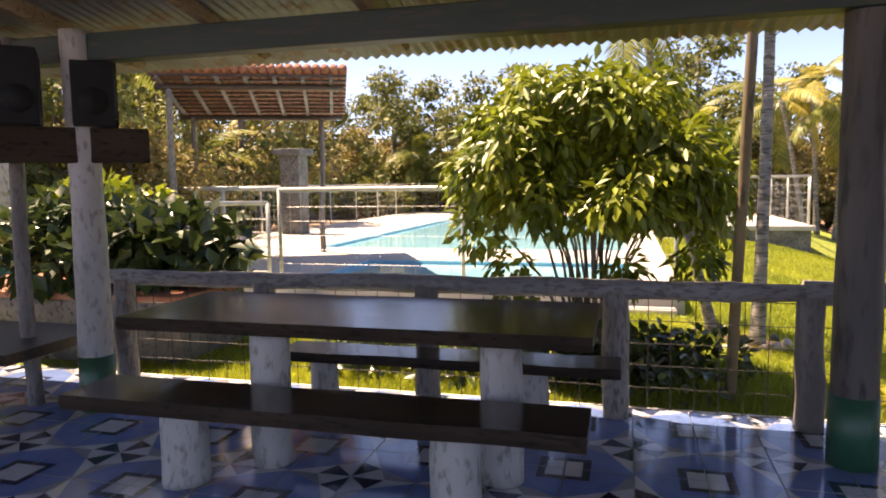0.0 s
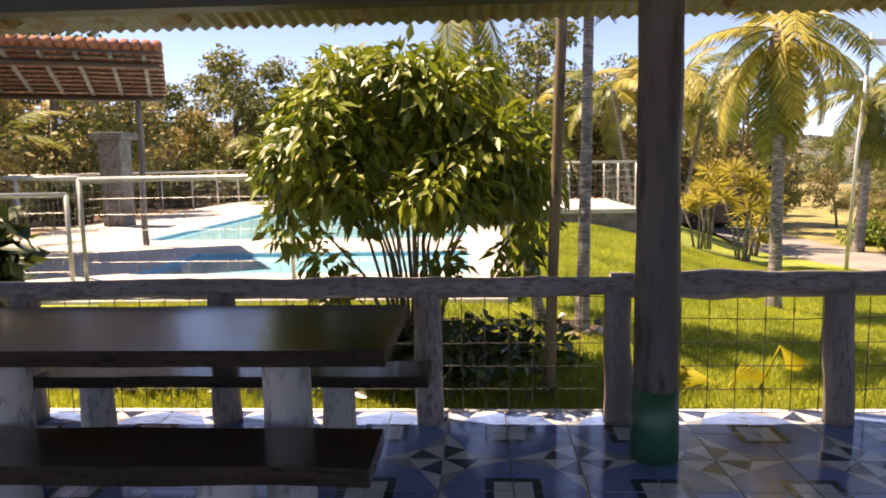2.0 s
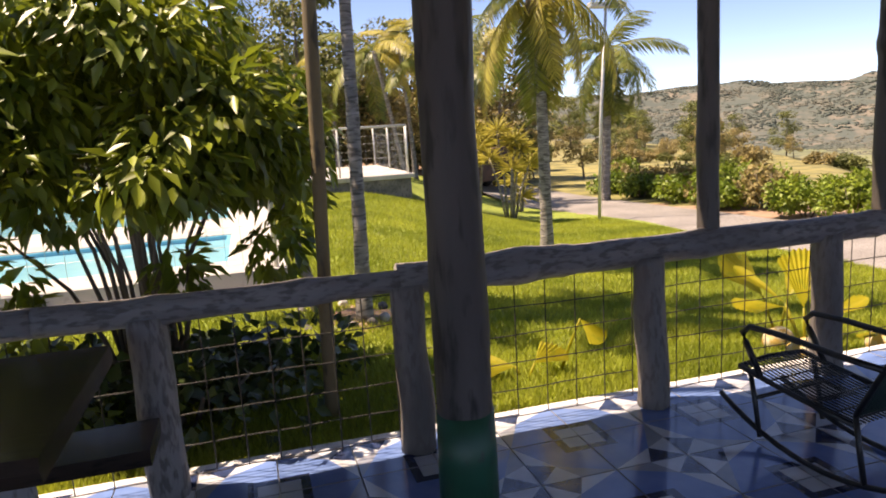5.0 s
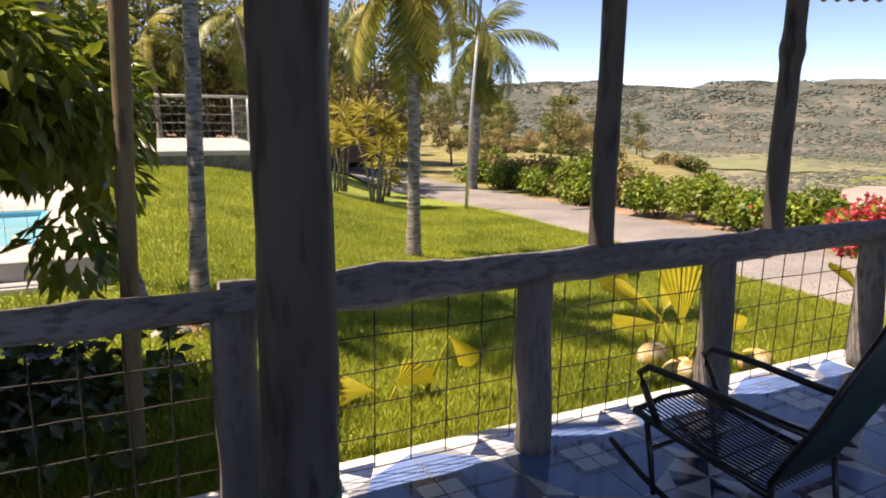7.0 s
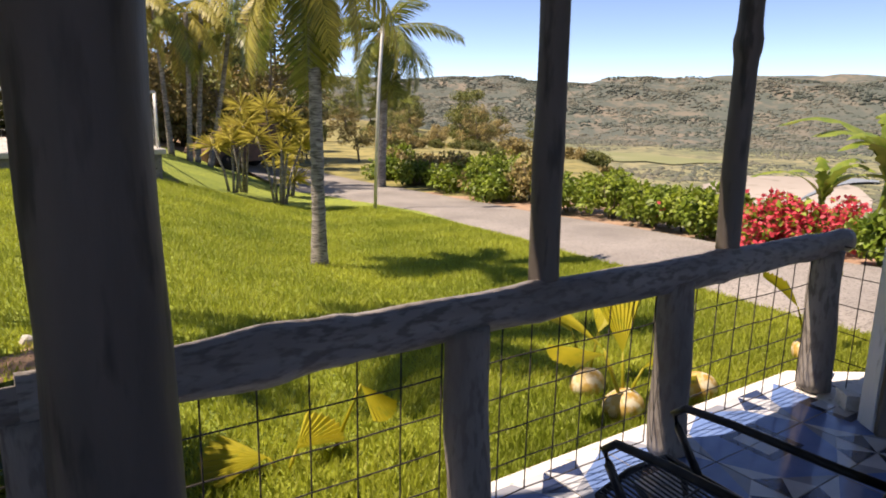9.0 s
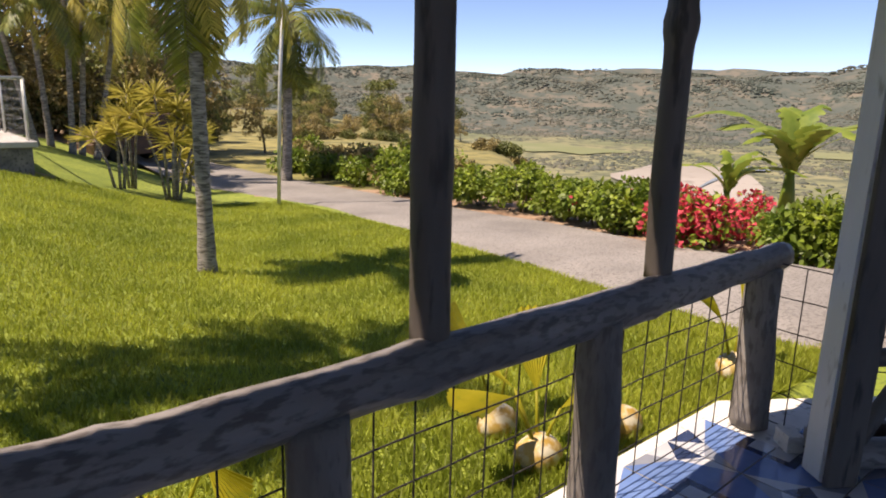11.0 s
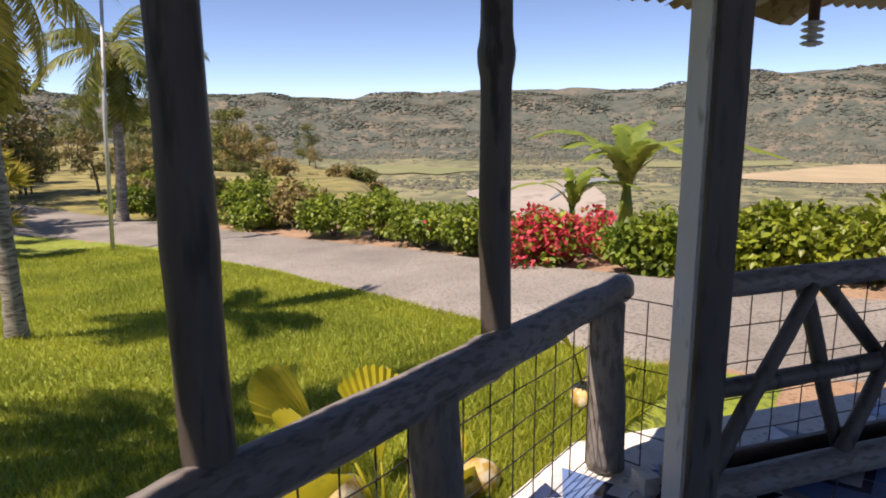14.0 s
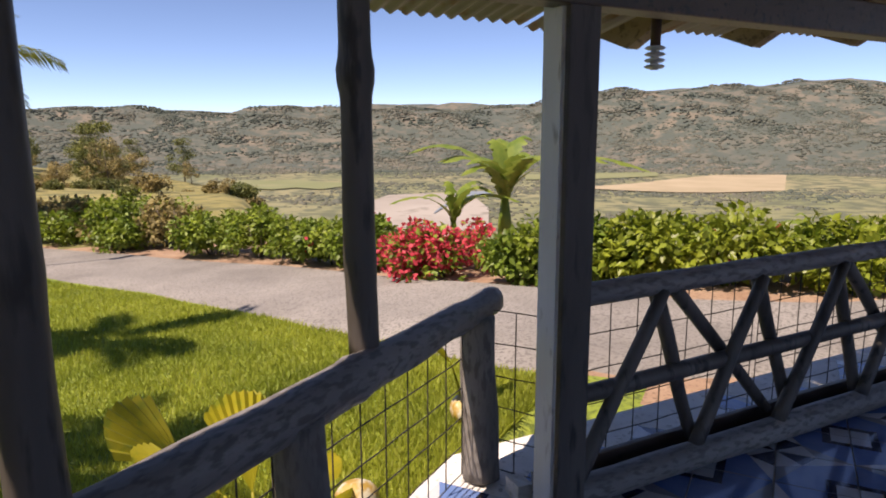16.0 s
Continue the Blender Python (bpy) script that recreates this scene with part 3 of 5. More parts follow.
# ---------- pool, deck and fences ----------
def deck():
    t = thing("pool_deck", "sunlit pale concrete deck round two pools", "pool deck", kind="structure")
    z = 0.1
    pieces = [((-9.5, 8.85), (0.9, 9.6)), ((-9.5, 9.6), (-4.25, 11.85)), ((0.3, 9.6), (0.9, 11.85)), ((-9.5, 11.85), (0.9, 13.9)),
              ((-9.5, 13.9), (-6.2, 26.3)), ((0.2, 13.9), (0.9, 26.3)), ((-9.5, 26.3), (0.9, 31))]
    for a, b in pieces:
        box("slab", (a[0], a[1], -0.5), (b[0], b[1], z), M_CONC, t, 0.01)
    for (x0, y0), (x1, y1) in (((-4.25, 9.6), (0.3, 11.85)), ((-6.2, 13.9), (0.2, 26.3))):
        box("coping", (x0, y0, -0.4), (x1, y0 + 0.06, 0.085), M_POOLIN, t, 0.0)
        box("coping", (x0, y1 - 0.06, -0.4), (x1, y1, 0.085), M_POOLIN, t, 0.0)
        box("coping", (x0, y0 + 0.06, -0.4), (x0 + 0.06, y1 - 0.06, 0.085), M_POOLIN, t, 0.0)
        box("coping", (x1 - 0.06, y0 + 0.06, -0.4), (x1, y1 - 0.06, 0.085), M_POOLIN, t, 0.0)
        w = box("pool_water", (x0 + 0.06, y0 + 0.06, -0.45), (x1 - 0.06, y1 - 0.06, 0.03), M_POOL, None, 0)
        tagged(w, "rippled light blue swimming pool water", "water", kind="structure")
    return t


deck()


def terrace():
    t = thing("raised_terrace", "raised concrete terrace with a dark retaining wall", "terrace", kind="structure")
    box("retaining_wall", (0.95, 19.6, -0.6), (4.8, 19.85, 0.1), M_STONE, t, 0.02)
    box("slab", (0.95, 19.55, 0.1), (4.9, 25, 0.22), M_CONC, t, 0.02)
    box("retaining_wall", (4.55, 19.85, -0.6), (4.8, 25, 0.1), M_STONE, t, 0.02)
    return t


terrace()


def curb_step(a, b, h, name="pool_curb"):
    return tagged(box(name, (a[0], a[1], -0.5), (b[0], b[1], h), M_CONC, None, 0.03), "rough pale concrete curb at the edge of a lawn", "curb", kind="structure")


curb_step((-5.0, 8.6), (0.8, 8.84), -0.06)


def fence(points, h, z, label, step=2.0, mesh=True, group="pool fences"):
    t = thing("pool_fence", label, "fence", group)
    D, k = [], 0
    for (x0, y0), (x1, y1) in zip(points, points[1:]):
        L = math.hypot(x1 - x0, y1 - y0)
        n = max(1, round(L / step))
        for i in range(n + 1):
            x, y = x0 + (x1 - x0) * i / n, y0 + (y1 - y0) * i / n
            tube("post", [(x, y, z), (x, y, z + h)], 0.027, M_FENCE, t, 8)
        tube("top_bar", [(x0, y0, z + h), (x1, y1, z + h)], 0.03, M_FENCE, t, 8)
        nx = int(L / 0.16)
        for i in range(nx):
            x, y = x0 + (x1 - x0) * i / nx, y0 + (y1 - y0) * i / nx
            D.append(tube_data([(x, y, z + 0.06), (x, y, z + h)], 0.0022, 3, caps=False))
        for i in range(7):
            zz = z + 0.06 + (h - 0.1) * i / 6
            D.append(tube_data([(x0, y0, zz), (x1, y1, zz)], 0.0025, 3, caps=False))
    V, F = merge(D)
    w = mesh_ob("wire", V, F, M_FENCE, t, False)
    return t


fence([(-4.43, 8.97), (0.8, 8.95)], 1.28, 0.1, "white steel tube fence with wire mesh beside a pool", 2.62)
fence([(-4.43, 8.97), (-9.3, 12.5), (-9.3, 30.5), (1.2, 30.5)], 1.3, 0.1, "white steel tube fence with wire mesh round a pool", 2.4)
fence([(1.1, 19.9), (4.8, 19.9)], 1.27, 0.22, "white steel fence on a raised terrace", 1.5)
fence([(4.8, 20.0), (4.8, 24.8)], 1.27, 0.22, "white steel fence along a terrace side", 2)
fence([(-12, 8.4), (-4.6, 8.95)], 1.2, 0.0, "white steel fence behind planted shrubs", 2.2)

pl = thing("garden_pillar", "square grey stone pillar with a wide cap", "pillar", at=(-8.6, 17.6, 0.1))
box("shaft", (-0.28, -0.28, 0), (0.28, 0.28, 2.15), M_STONE, pl, 0.02)
box("cap", (-0.42, -0.42, 2.15), (0.42, 0.42, 2.32), M_STONE, pl, 0.03)

# ---------- plants ----------
def leaf_mesh(name, P, D, N, L, W, material, parent=None, fold=0.25, label=""):
    """Leaves as folded rhombs: places P, directions D, normals N, lengths L, widths W."""
    P, D, N, L, W = (np.asarray(a, float) for a in (P, D, N, L, W))
    D /= np.linalg.norm(D, axis=1)[:, None]
    S = np.cross(D, N)
    S /= np.linalg.norm(S, axis=1)[:, None] + 1e-9
    N = np.cross(S, D)
    base, tip = P, P + D * L[:, None] - N * (0.12 * L)[:, None]
    mid = P + D * (0.45 * L)[:, None] - N * (fold * W)[:, None]
    le, ri = mid + S * W[:, None] + N * (fold * 2 * W)[:, None], mid - S * W[:, None] + N * (fold * 2 * W)[:, None]
    V = np.stack([base, le, tip, ri], 1).reshape(-1, 3)
    n = len(P)
    idx = np.arange(n)[:, None] * 4
    F = np.concatenate([idx + np.array([[0, 1, 2]]), idx + np.array([[0, 2, 3]])], 1).reshape(-1, 3)
    me = bpy.data.meshes.new(name)
    me.vertices.add(len(V))
    me.vertices.foreach_set("co", V.ravel())
    me.loops.add(len(F) * 3)
    me.loops.foreach_set("vertex_index", F.ravel().astype(np.int32))
    me.polygons.add(len(F))
    me.polygons.foreach_set("loop_start", np.arange(0, len(F) * 3, 3, dtype=np.int32))
    me.materials.append(material)
    me.update(calc_edges=True)
    ob = new(name, me)
    if parent:
        ob.parent = parent
    if label:
        ob["label"] = label
    return ob


def cloud(rng, blobs, n, droop=0.5, size=(0.1, 0.16), wide=0.3, shell=0.55):
    """Random leaves over a set of blobs (x, y, z, rx, ry, rz)."""
    B = np.array(blobs, float)
    w = (B[:, 3] * B[:, 4] + B[:, 4] * B[:, 5] + B[:, 3] * B[:, 5])
    k = rng.choice(len(B), n, p=w / w.sum())
    u = rng.normal(size=(n, 3))
    u /= np.linalg.norm(u, axis=1)[:, None]
    rad = (shell + (1.04 - shell) * rng.random(n) ** 0.6)[:, None]
    P = B[k, :3] + u * rad * B[k, 3:6]
    D = u + rng.normal(size=(n, 3)) * 0.55
    D[:, 2] -= droop
    N = u + rng.normal(size=(n, 3)) * 0.35
    N[:, 2] += 0.7
    L = size[0] + (size[1] - size[0]) * rng.random(n)
    return P, D, N, L, L * wide


def bush():
    rng = np.random.default_rng(5)
    t = thing("flowering_shrub", "large round glossy green shrub with many thin stems", "shrub", at=(-0.06, 6.1, -0.1))
    blobs = []
    for i in range(70):
        a = rng.random() * 6.283
        h = rng.random()
        r = (0.9 * math.sqrt(max(0, 1 - (max(0, h - 0.35) / 0.72) ** 2))) * (0.35 + 0.65 * rng.random() ** 0.5)
        z = 1.36 + 0.95 * h
        if h < 0.25 and r < 0.5:
            r += 0.35
        blobs.append((r * math.cos(a) * 1.13, r * math.sin(a), z, 0.22 + 0.09 * rng.random(), 0.22 + 0.09 * rng.random(), 0.17 + 0.09 * rng.random()))
    blobs += [(-0.64, -0.25, 0.85, 0.17, 0.17, 0.24), (-0.53, -0.36, 0.6, 0.14, 0.14, 0.21), (0.8, -0.17, 0.88, 0.19, 0.19, 0.21), (-0.94, -0.1, 1.14, 0.21, 0.21, 0.21), (0.94, 0.1, 1.18, 0.2, 0.2, 0.21), (0.26, -0.42, 0.85, 0.15, 0.15, 0.17)]
    leaf_mesh("foliage", *cloud(rng, blobs, 12500, 0.95, (0.085, 0.175), 0.2, 0.42), M_BUSHLEAF, t)
    for i in range(26):
        a, rr = rng.random() * 6.283, 0.25 + 0.62 * rng.random()
        b0 = Vector((0.14 * math.cos(a), 0.14 * math.sin(a), 0))
        e = Vector((rr * math.cos(a), rr * math.sin(a), 1.05 + 0.8 * rng.random()))
        m = b0.lerp(e, 0.5) + Vector((-0.1 * math.cos(a), -0.1 * math.sin(a), 0.1))
        tube("stem", [b0, b0.lerp(m, 0.5) + Vector((0.02, 0, 0.03)), m, e], [0.018, 0.015, 0.012, 0.006], M_BARK, t, 6)
    return t


bush()


def frond_mesh(name, length, leaflets, leaf_len, droop, width, material, curl=0.0, seed=0):
    """One feather frond along +x that arches down: rachis and leaflets in one mesh."""
    rng = np.random.default_rng(seed)
    pts = []
    for i in range(13):
        t = i / 12
        pts.append(Vector((length * t * (1 - 0.22 * droop * t * t), 0.0, length * (0.32 * t - droop * t * t))))
    V, F = tube_data(pts, [0.022 * (1 - 0.85 * i / 12) * max(0.5, length / 2) for i in range(13)], 5)
    for i in range(leaflets):
        t = 0.14 + 0.85 * i / leaflets
        k = min(11, int(t * 12))
        p = pts[k].lerp(pts[k + 1], t * 12 - k)
        d = (pts[k + 1] - pts[k]).normalized()
        ln = leaf_len * (0.35 + 0.65 * math.sin(math.pi * min(1, 0.12 + t * 0.86))) * (0.85 + 0.3 * rng.random())
        for s in (-1, 1):
            side = Vector((0.45 * d.x, s, -0.25 - 0.55 * droop * rng.random()))
            side = (side + d * 0.3).normalized()
            e = p + side * ln + Vector((0, 0, -0.28 * ln * (0.4 + droop)))
            m = p.lerp(e, 0.5) + Vector((0, 0, 0.08 * ln))
            wv = d * width
            o = len(V)
            V += [p - wv * 0.4, p + wv * 0.4, m + wv, m - wv, e]
            F += [(o, o + 1, o + 2, o + 3), (o + 3, o + 2, o + 4)]
    me = bpy.data.meshes.new(name)
    me.from_pydata([tuple(v) for v in V], [], F)
    me.materials.append(material)
    me.update()
    return me


FR_COCO = [frond_mesh("frond", 2.6, 46, 0.62, 0.55 + 0.2 * i, 0.028, M_FROND, seed=i) for i in range(2)]
FR_GOLD = [frond_mesh("frond", 2.3, 40, 0.5, 0.55 + 0.22 * i, 0.028, M_YFROND, seed=4 + i) for i in range(2)]
FR_FAR = [frond_mesh("frond", 2.2, 20, 0.6, 0.5 + 0.25 * i, 0.035, M_FROND, seed=8 + i) for i in range(2)]


def palm(x, y, h, r, label, fronds, n, lean=(0, 0), size=1.0, bend=0.1, seed=0, group="palms", bark=M_PALMBARK, z=None, mix=None, upto=75, lowest=-35, boots=False):
    rng = random.Random(seed)
    gz = ground_z(x, y) if z is None else z
    t = thing("palm_tree", label, "palm", group, at=(x, y, gz - 0.05))
    P, R = [], []
    m = 36
    for i in range(m + 1):
        q = i / m
        P.append(Vector((lean[0] * q + bend * math.sin(q * 2.4), lean[1] * q, h * q)))
        R.append(r * (1.35 - 0.3 * min(1, q * 6) - 0.25 * q) * (1.04 if i % 2 else 0.98))
    tube("trunk", P, R, bark, t, 12, 0.08, seed)
    top = P[-1]
    if boots:
        D = [tube_data([top + Vector((0.0, 0, -0.75)), top + Vector((0, 0, -0.3)), top + Vector((0, 0, 0.1))], [r * 1.1, r * 2.2, r * 1.1], 9, 0.5, seed)]
        V, F = merge(D)
        mesh_ob("crown_base", V, F, M_BARK, t, True, "shaggy brown fibre at the crown")
    for i in range(n):
        me = rng.choice(mix if mix and rng.random() < 0.35 else fronds)
        f = new("frond", me)
        f.parent = t
        q = (i + 0.5) / n
        el = upto - (upto - lowest) * q + rng.uniform(-8, 8)
        s = size * (0.85 + 0.3 * rng.random())
        f.matrix_basis = Matrix.Translation(top + Vector((0, 0, 0.02))) @ Euler((rng.uniform(-0.35, 0.35), -radians(el - 18), i * 2.4 + rng.uniform(-0.3, 0.3)), "XYZ").to_matrix().to_4x4() @ Matrix.Diagonal((s, s, s, 1))
    return t


palm(1.46, 7.5, 5.0, 0.06, "slender pale-trunked palm on a lawn beside a pool", FR_COCO, 18, lean=(0.2, 1.1), bend=0.03, seed=1, size=0.75)
palm(1.13, 7.95, 3.6, 0.05, "leaning pale palm trunk on a lawn", FR_COCO, 9, lean=(-0.75, 0.6), bend=-0.06, seed=2, size=0.55)
palm(5.13, 11.75, 4.35, 0.095, "tall ringed palm with yellowing fronds on a lawn", FR_GOLD, 22, lean=(-0.03, 0.12), bend=0.03, seed=3, mix=FR_COCO, size=0.8, boots=True, lowest=-60)
palm(13.4, 24.7, 5.5, 0.16, "coconut palm with drooping fronds beside a drive", FR_COCO, 20, lean=(0.1, 0.0), bend=0.06, seed=5, size=1.05, lowest=-75, boots=True)

# white pole and green pole
wp = thing("white_pole", "thin white steel pole at the edge of a drive", "pole", at=(10.2, 19.3, ground_z(10.2, 19.3) - 0.05))
tube("shaft", [(0, 0, 0), (0.1, 0, 3), (0.32, 0, 6.2)], [0.05, 0.045, 0.04], M_FENCE, wp, 10)
box("lamp_head", (-0.2, -0.1, 5.9), (0.9, 0.15, 6.05), M_FENCE, wp, 0.03, "flat white lamp head")
gp = thing("garden_pole", "thin brown wooden pole standing in the lawn", "pole", at=(0.94, 5.36, -0.13))
log("shaft", (0, 0, 0), (0.06, 0.05, 3.9), 0.038, 0.036, M_BAMBOO, gp, seed=71, wob=0.12, bend=0.05, segs=12, n=24)


def spiky(x, y, heads, label, z=None, seed=0, r=0.55, group="yellow spiky shrubs"):
    """Cane stems, each ending in a starburst of narrow blades."""
    rng = np.random.default_rng(seed)
    t = thing("spiky_shrub", label, "shrub", group, at=(x, y, ground_z(x, y) if z is None else z))
    for hx, hy, hz in heads:
        tube("cane", [(hx * 0.25, hy * 0.25, 0), (hx * 0.5, hy * 0.5, hz * 0.5), (hx, hy, hz)], [0.04, 0.032, 0.025], M_PALMBARK, t, 6)
        n = 85
        u = rng.normal(size=(n, 3))
        u[:, 2] = np.abs(u[:, 2]) * 0.8 - 0.25
        u /= np.linalg.norm(u, axis=1)[:, None]
        L = r * (0.7 + 0.5 * rng.random(n))
        leaf_mesh("blade_head", np.tile((hx, hy, hz), (n, 1)) + u * 0.03, u, np.tile((0.1, 0.2, 1.0), (n, 1)), L, L * 0.035, M_YFROND, t, 0.1)
    return t


spiky(6.74, 20.6, [(0.0, 0.0, 1.35), (-0.45, 0.1, 1.2), (0.35, 0.1, 1.7)], "thick-stemmed yellow spiky shrub with a dark base", seed=9, r=0.6)
spiky(7.75, 20.0, [(-0.5, 0.2, 1.75), (0.0, -0.2, 1.45), (0.4, 0.1, 1.9), (0.8, 0.4, 1.5), (-0.2, 0.3, 2.5), (0.3, 0.2, 2.2)], "multi-stemmed shrub with yellow spiky leaf heads", seed=3)
spiky(7.2, 21.2, [(-0.3, 0.0, 1.6), (0.3, 0.1, 2.0), (0.1, 0.3, 2.3)], "yellow spiky shrub behind a palm trunk", seed=4)
spiky(9.1, 22.6, [(-0.2, 0, 1.0), (0.4, 0.2, 1.4), (0.1, 0, 0.5)], "small yellow spiky shrub beside a drive", seed=6)

# clump of pale multi-stem palms near the turn of the drive
for i, (dx, dy, lx, h) in enumerate([(-0.9, 0, -0.9, 4.6), (-0.45, 0.3, -0.35, 5.0), (0.0, -0.2, 0.1, 4.7), (0.35, 0.2, 0.35, 5.2), (0.7, 0, 0.8, 4.4)]):
    palm(7.1 + dx, 26.4 + dy, h, 0.085, "pale thin palm stem in a clump beside a drive", FR_GOLD, 7, lean=(lx, 0), bend=0.05, seed=30 + i, mix=FR_COCO, group="clump of pale palms", lowest=-50)

# parked vehicle half hidden behind the palms
car = thing("parked_vehicle", "dark red-brown vehicle parked in shade", "vehicle", at=(9.6, 28.6, ground_z(9.6, 28.6) + 0.05), rz=20)
bm = bmesh.new()
prof = [(-1.9, 0.35), (-1.95, 0.8), (-1.7, 1.0), (-0.9, 1.1), (-0.4, 1.65), (1.3, 1.7), (1.85, 1.1), (1.9, 0.4)]
s0 = [bm.verts.new((x, -0.8, z)) for x, z in prof]
s1 = [bm.verts.new((x, 0.8, z)) for x, z in prof]
bm.faces.new(s0)
bm.faces.new(s1[::-1])
for i in range(len(prof)):
    j = (i + 1) % len(prof)
    bm.faces.new((s0[i], s1[i], s1[j], s0[j]))
bmesh.ops.bevel(bm, geom=bm.edges[:], offset=0.06, segments=2, affect="EDGES")
part("body", bm, M_RUST, car)
for sx in (-1.2, 1.2):
    for sy in (-0.78, 0.78):
        tube("wheel", [(sx, sy - 0.1, 0.34), (sx, sy + 0.1, 0.34)], 0.34, M_BLACK, car, 18)

# hedge along the far side of the drive
def hedge_bush(x, y, w, h, label, seed, material=M_HEDGE, n=2600, size=(0.09, 0.16), flowers=0, z=None, name="hedge_shrub", wide=0.34):
    rng = np.random.default_rng(seed)
    gz = ground_z(x, y) if z is None else z
    t = thing(name, label, "shrub", "hedge shrubs", at=(x, y, gz - 0.05))
    blobs = []
    for i in range(int(16 * w) + 8):
        a, q = rng.random() * 6.283, rng.random() ** 0.5
        px, py = 0.5 * w * q * math.cos(a), 0.45 * w * q * math.sin(a)
        pz = h * (0.28 + 0.58 * rng.random() * math.sqrt(max(0.05, 1 - q * q * 0.8)))
        s = 0.16 + 0.1 * rng.random()
        blobs.append((px, py, pz, s * 1.3, s * 1.3, s))
    leaf_mesh("foliage", *cloud(rng, blobs, n, 0.2, size, wide, 0.45), material, t)
    for i in range(6):
        a = rng.random() * 6.283
        tube("stem", [(0.08 * math.cos(a), 0.08 * math.sin(a), 0), (0.3 * w * math.cos(a), 0.3 * w * math.sin(a), h * 0.65)], [0.025, 0.01], M_BARK, t, 5)
    if flowers:
        fl = [b for b in blobs if b[2] > h * 0.3]
        P, D, N, L, W = cloud(rng, fl, flowers, -0.1, (0.07, 0.12), 0.42, 0.95)
        leaf_mesh("blossom", P, D, N, L, W, M_FLOWER, t, label="pink-red papery blossom")
    return t


hedge_bush(14.5, 19.4, 1.15, 0.95, "small round yellow-green shrub beside a drive", 1, n=1500)
for i, (x, y, w, h) in enumerate([(14.55, 16.2, 1.7, 1.3), (14.5, 14.7, 1.8, 1.4), (14.3, 13.3, 1.5, 1.25), (13.95, 12.1, 1.5, 1.15), (13.4, 10.9, 1.3, 1.1), (11.9, 6.9, 1.2, 1.05), (11.75, 6.05, 1.1, 1.0)]):
    hedge_bush(x, y, w, h, "dense dark green hedge shrub beside a drive", 10 + i, flowers=18 if i in (3, 4) else 0)
for i, (x, y, w, h) in enumerate([(11.6, 5.1, 1.4, 0.95), (11.7, 4.1, 1.5, 1.05), (12.2, 3.0, 1.4, 1.0), (12.9, 2.0, 1.5, 0.95), (13.9, 1.0, 1.5, 0.95), (15.1, 0.0, 1.6, 0.95)]):
    hedge_bush(x, y, w, h, "bright green leafy hedge shrub above a valley", 30 + i, material=M_LEAF, flowers=14 if i == 1 else 0)
hedge_bush(12.55, 8.75, 2.1, 1.1, "pink-red flowering bougainvillea beside a drive", 50, n=1500, flowers=3000, name="bougainvillea")


def banana(x, y, z, label, seed, s=1.0, n=8):
    rng = random.Random(seed)
    t = thing("banana_plant", label, "banana plant", "banana plants", at=(x, y, z))
    tube("stem", [(0, 0, 0), (0.03, 0, 0.35 * s), (0, 0, 0.62 * s)], [0.09 * s, 0.075 * s, 0.04 * s], M_HEDGE, t, 10)
    for i in range(n):
        a = i * 2.4 + rng.uniform(-0.3, 0.3)
        el = rng.uniform(0.8, 1.4)
        L = s * rng.uniform(0.95, 1.5)
        V, F = [], []
        for k in range(25):
            q = k / 24
            r = L * q * math.cos(el) * (0.5 + 1.0 * q)
            zz = 0.58 * s + L * (math.sin(el) * q - 0.5 * q * q * q)
            w = 0.12 * s * math.sin(math.pi * min(1, 0.06 + q * 0.94)) ** 0.5 * (0.45 + 0.7 * rng.random())
            c, sn = math.cos(a), math.sin(a)
            for u, lift in ((-1, 0.3 - 0.9 * q), (0, 0), (1, 0.3 - 0.9 * q)):
                V.append((r * c - u * w * sn, r * sn + u * w * c, zz + lift * w))
        for k in range(24):
            for u in (0, 1):
                F.append((k * 3 + u, k * 3 + u + 1, k * 3 + u + 4, k * 3 + u + 3))
        mesh_ob("leaf", V, F, M_BANANA, t, True)
    return t


banana(16.5, 9.2, ground_z(16.5, 9.2) - 0.1, "tattered banana plant rising behind a hedge", 1, 2.05, 14)
banana(15.9, 10.2, ground_z(15.9, 10.2) - 0.1, "small banana plant behind a hedge", 4, 1.35, 8)
banana(13.0, 3.1, ground_z(13.0, 3.1) - 0.1, "banana plant low behind a hedge", 8, 0.75, 7)

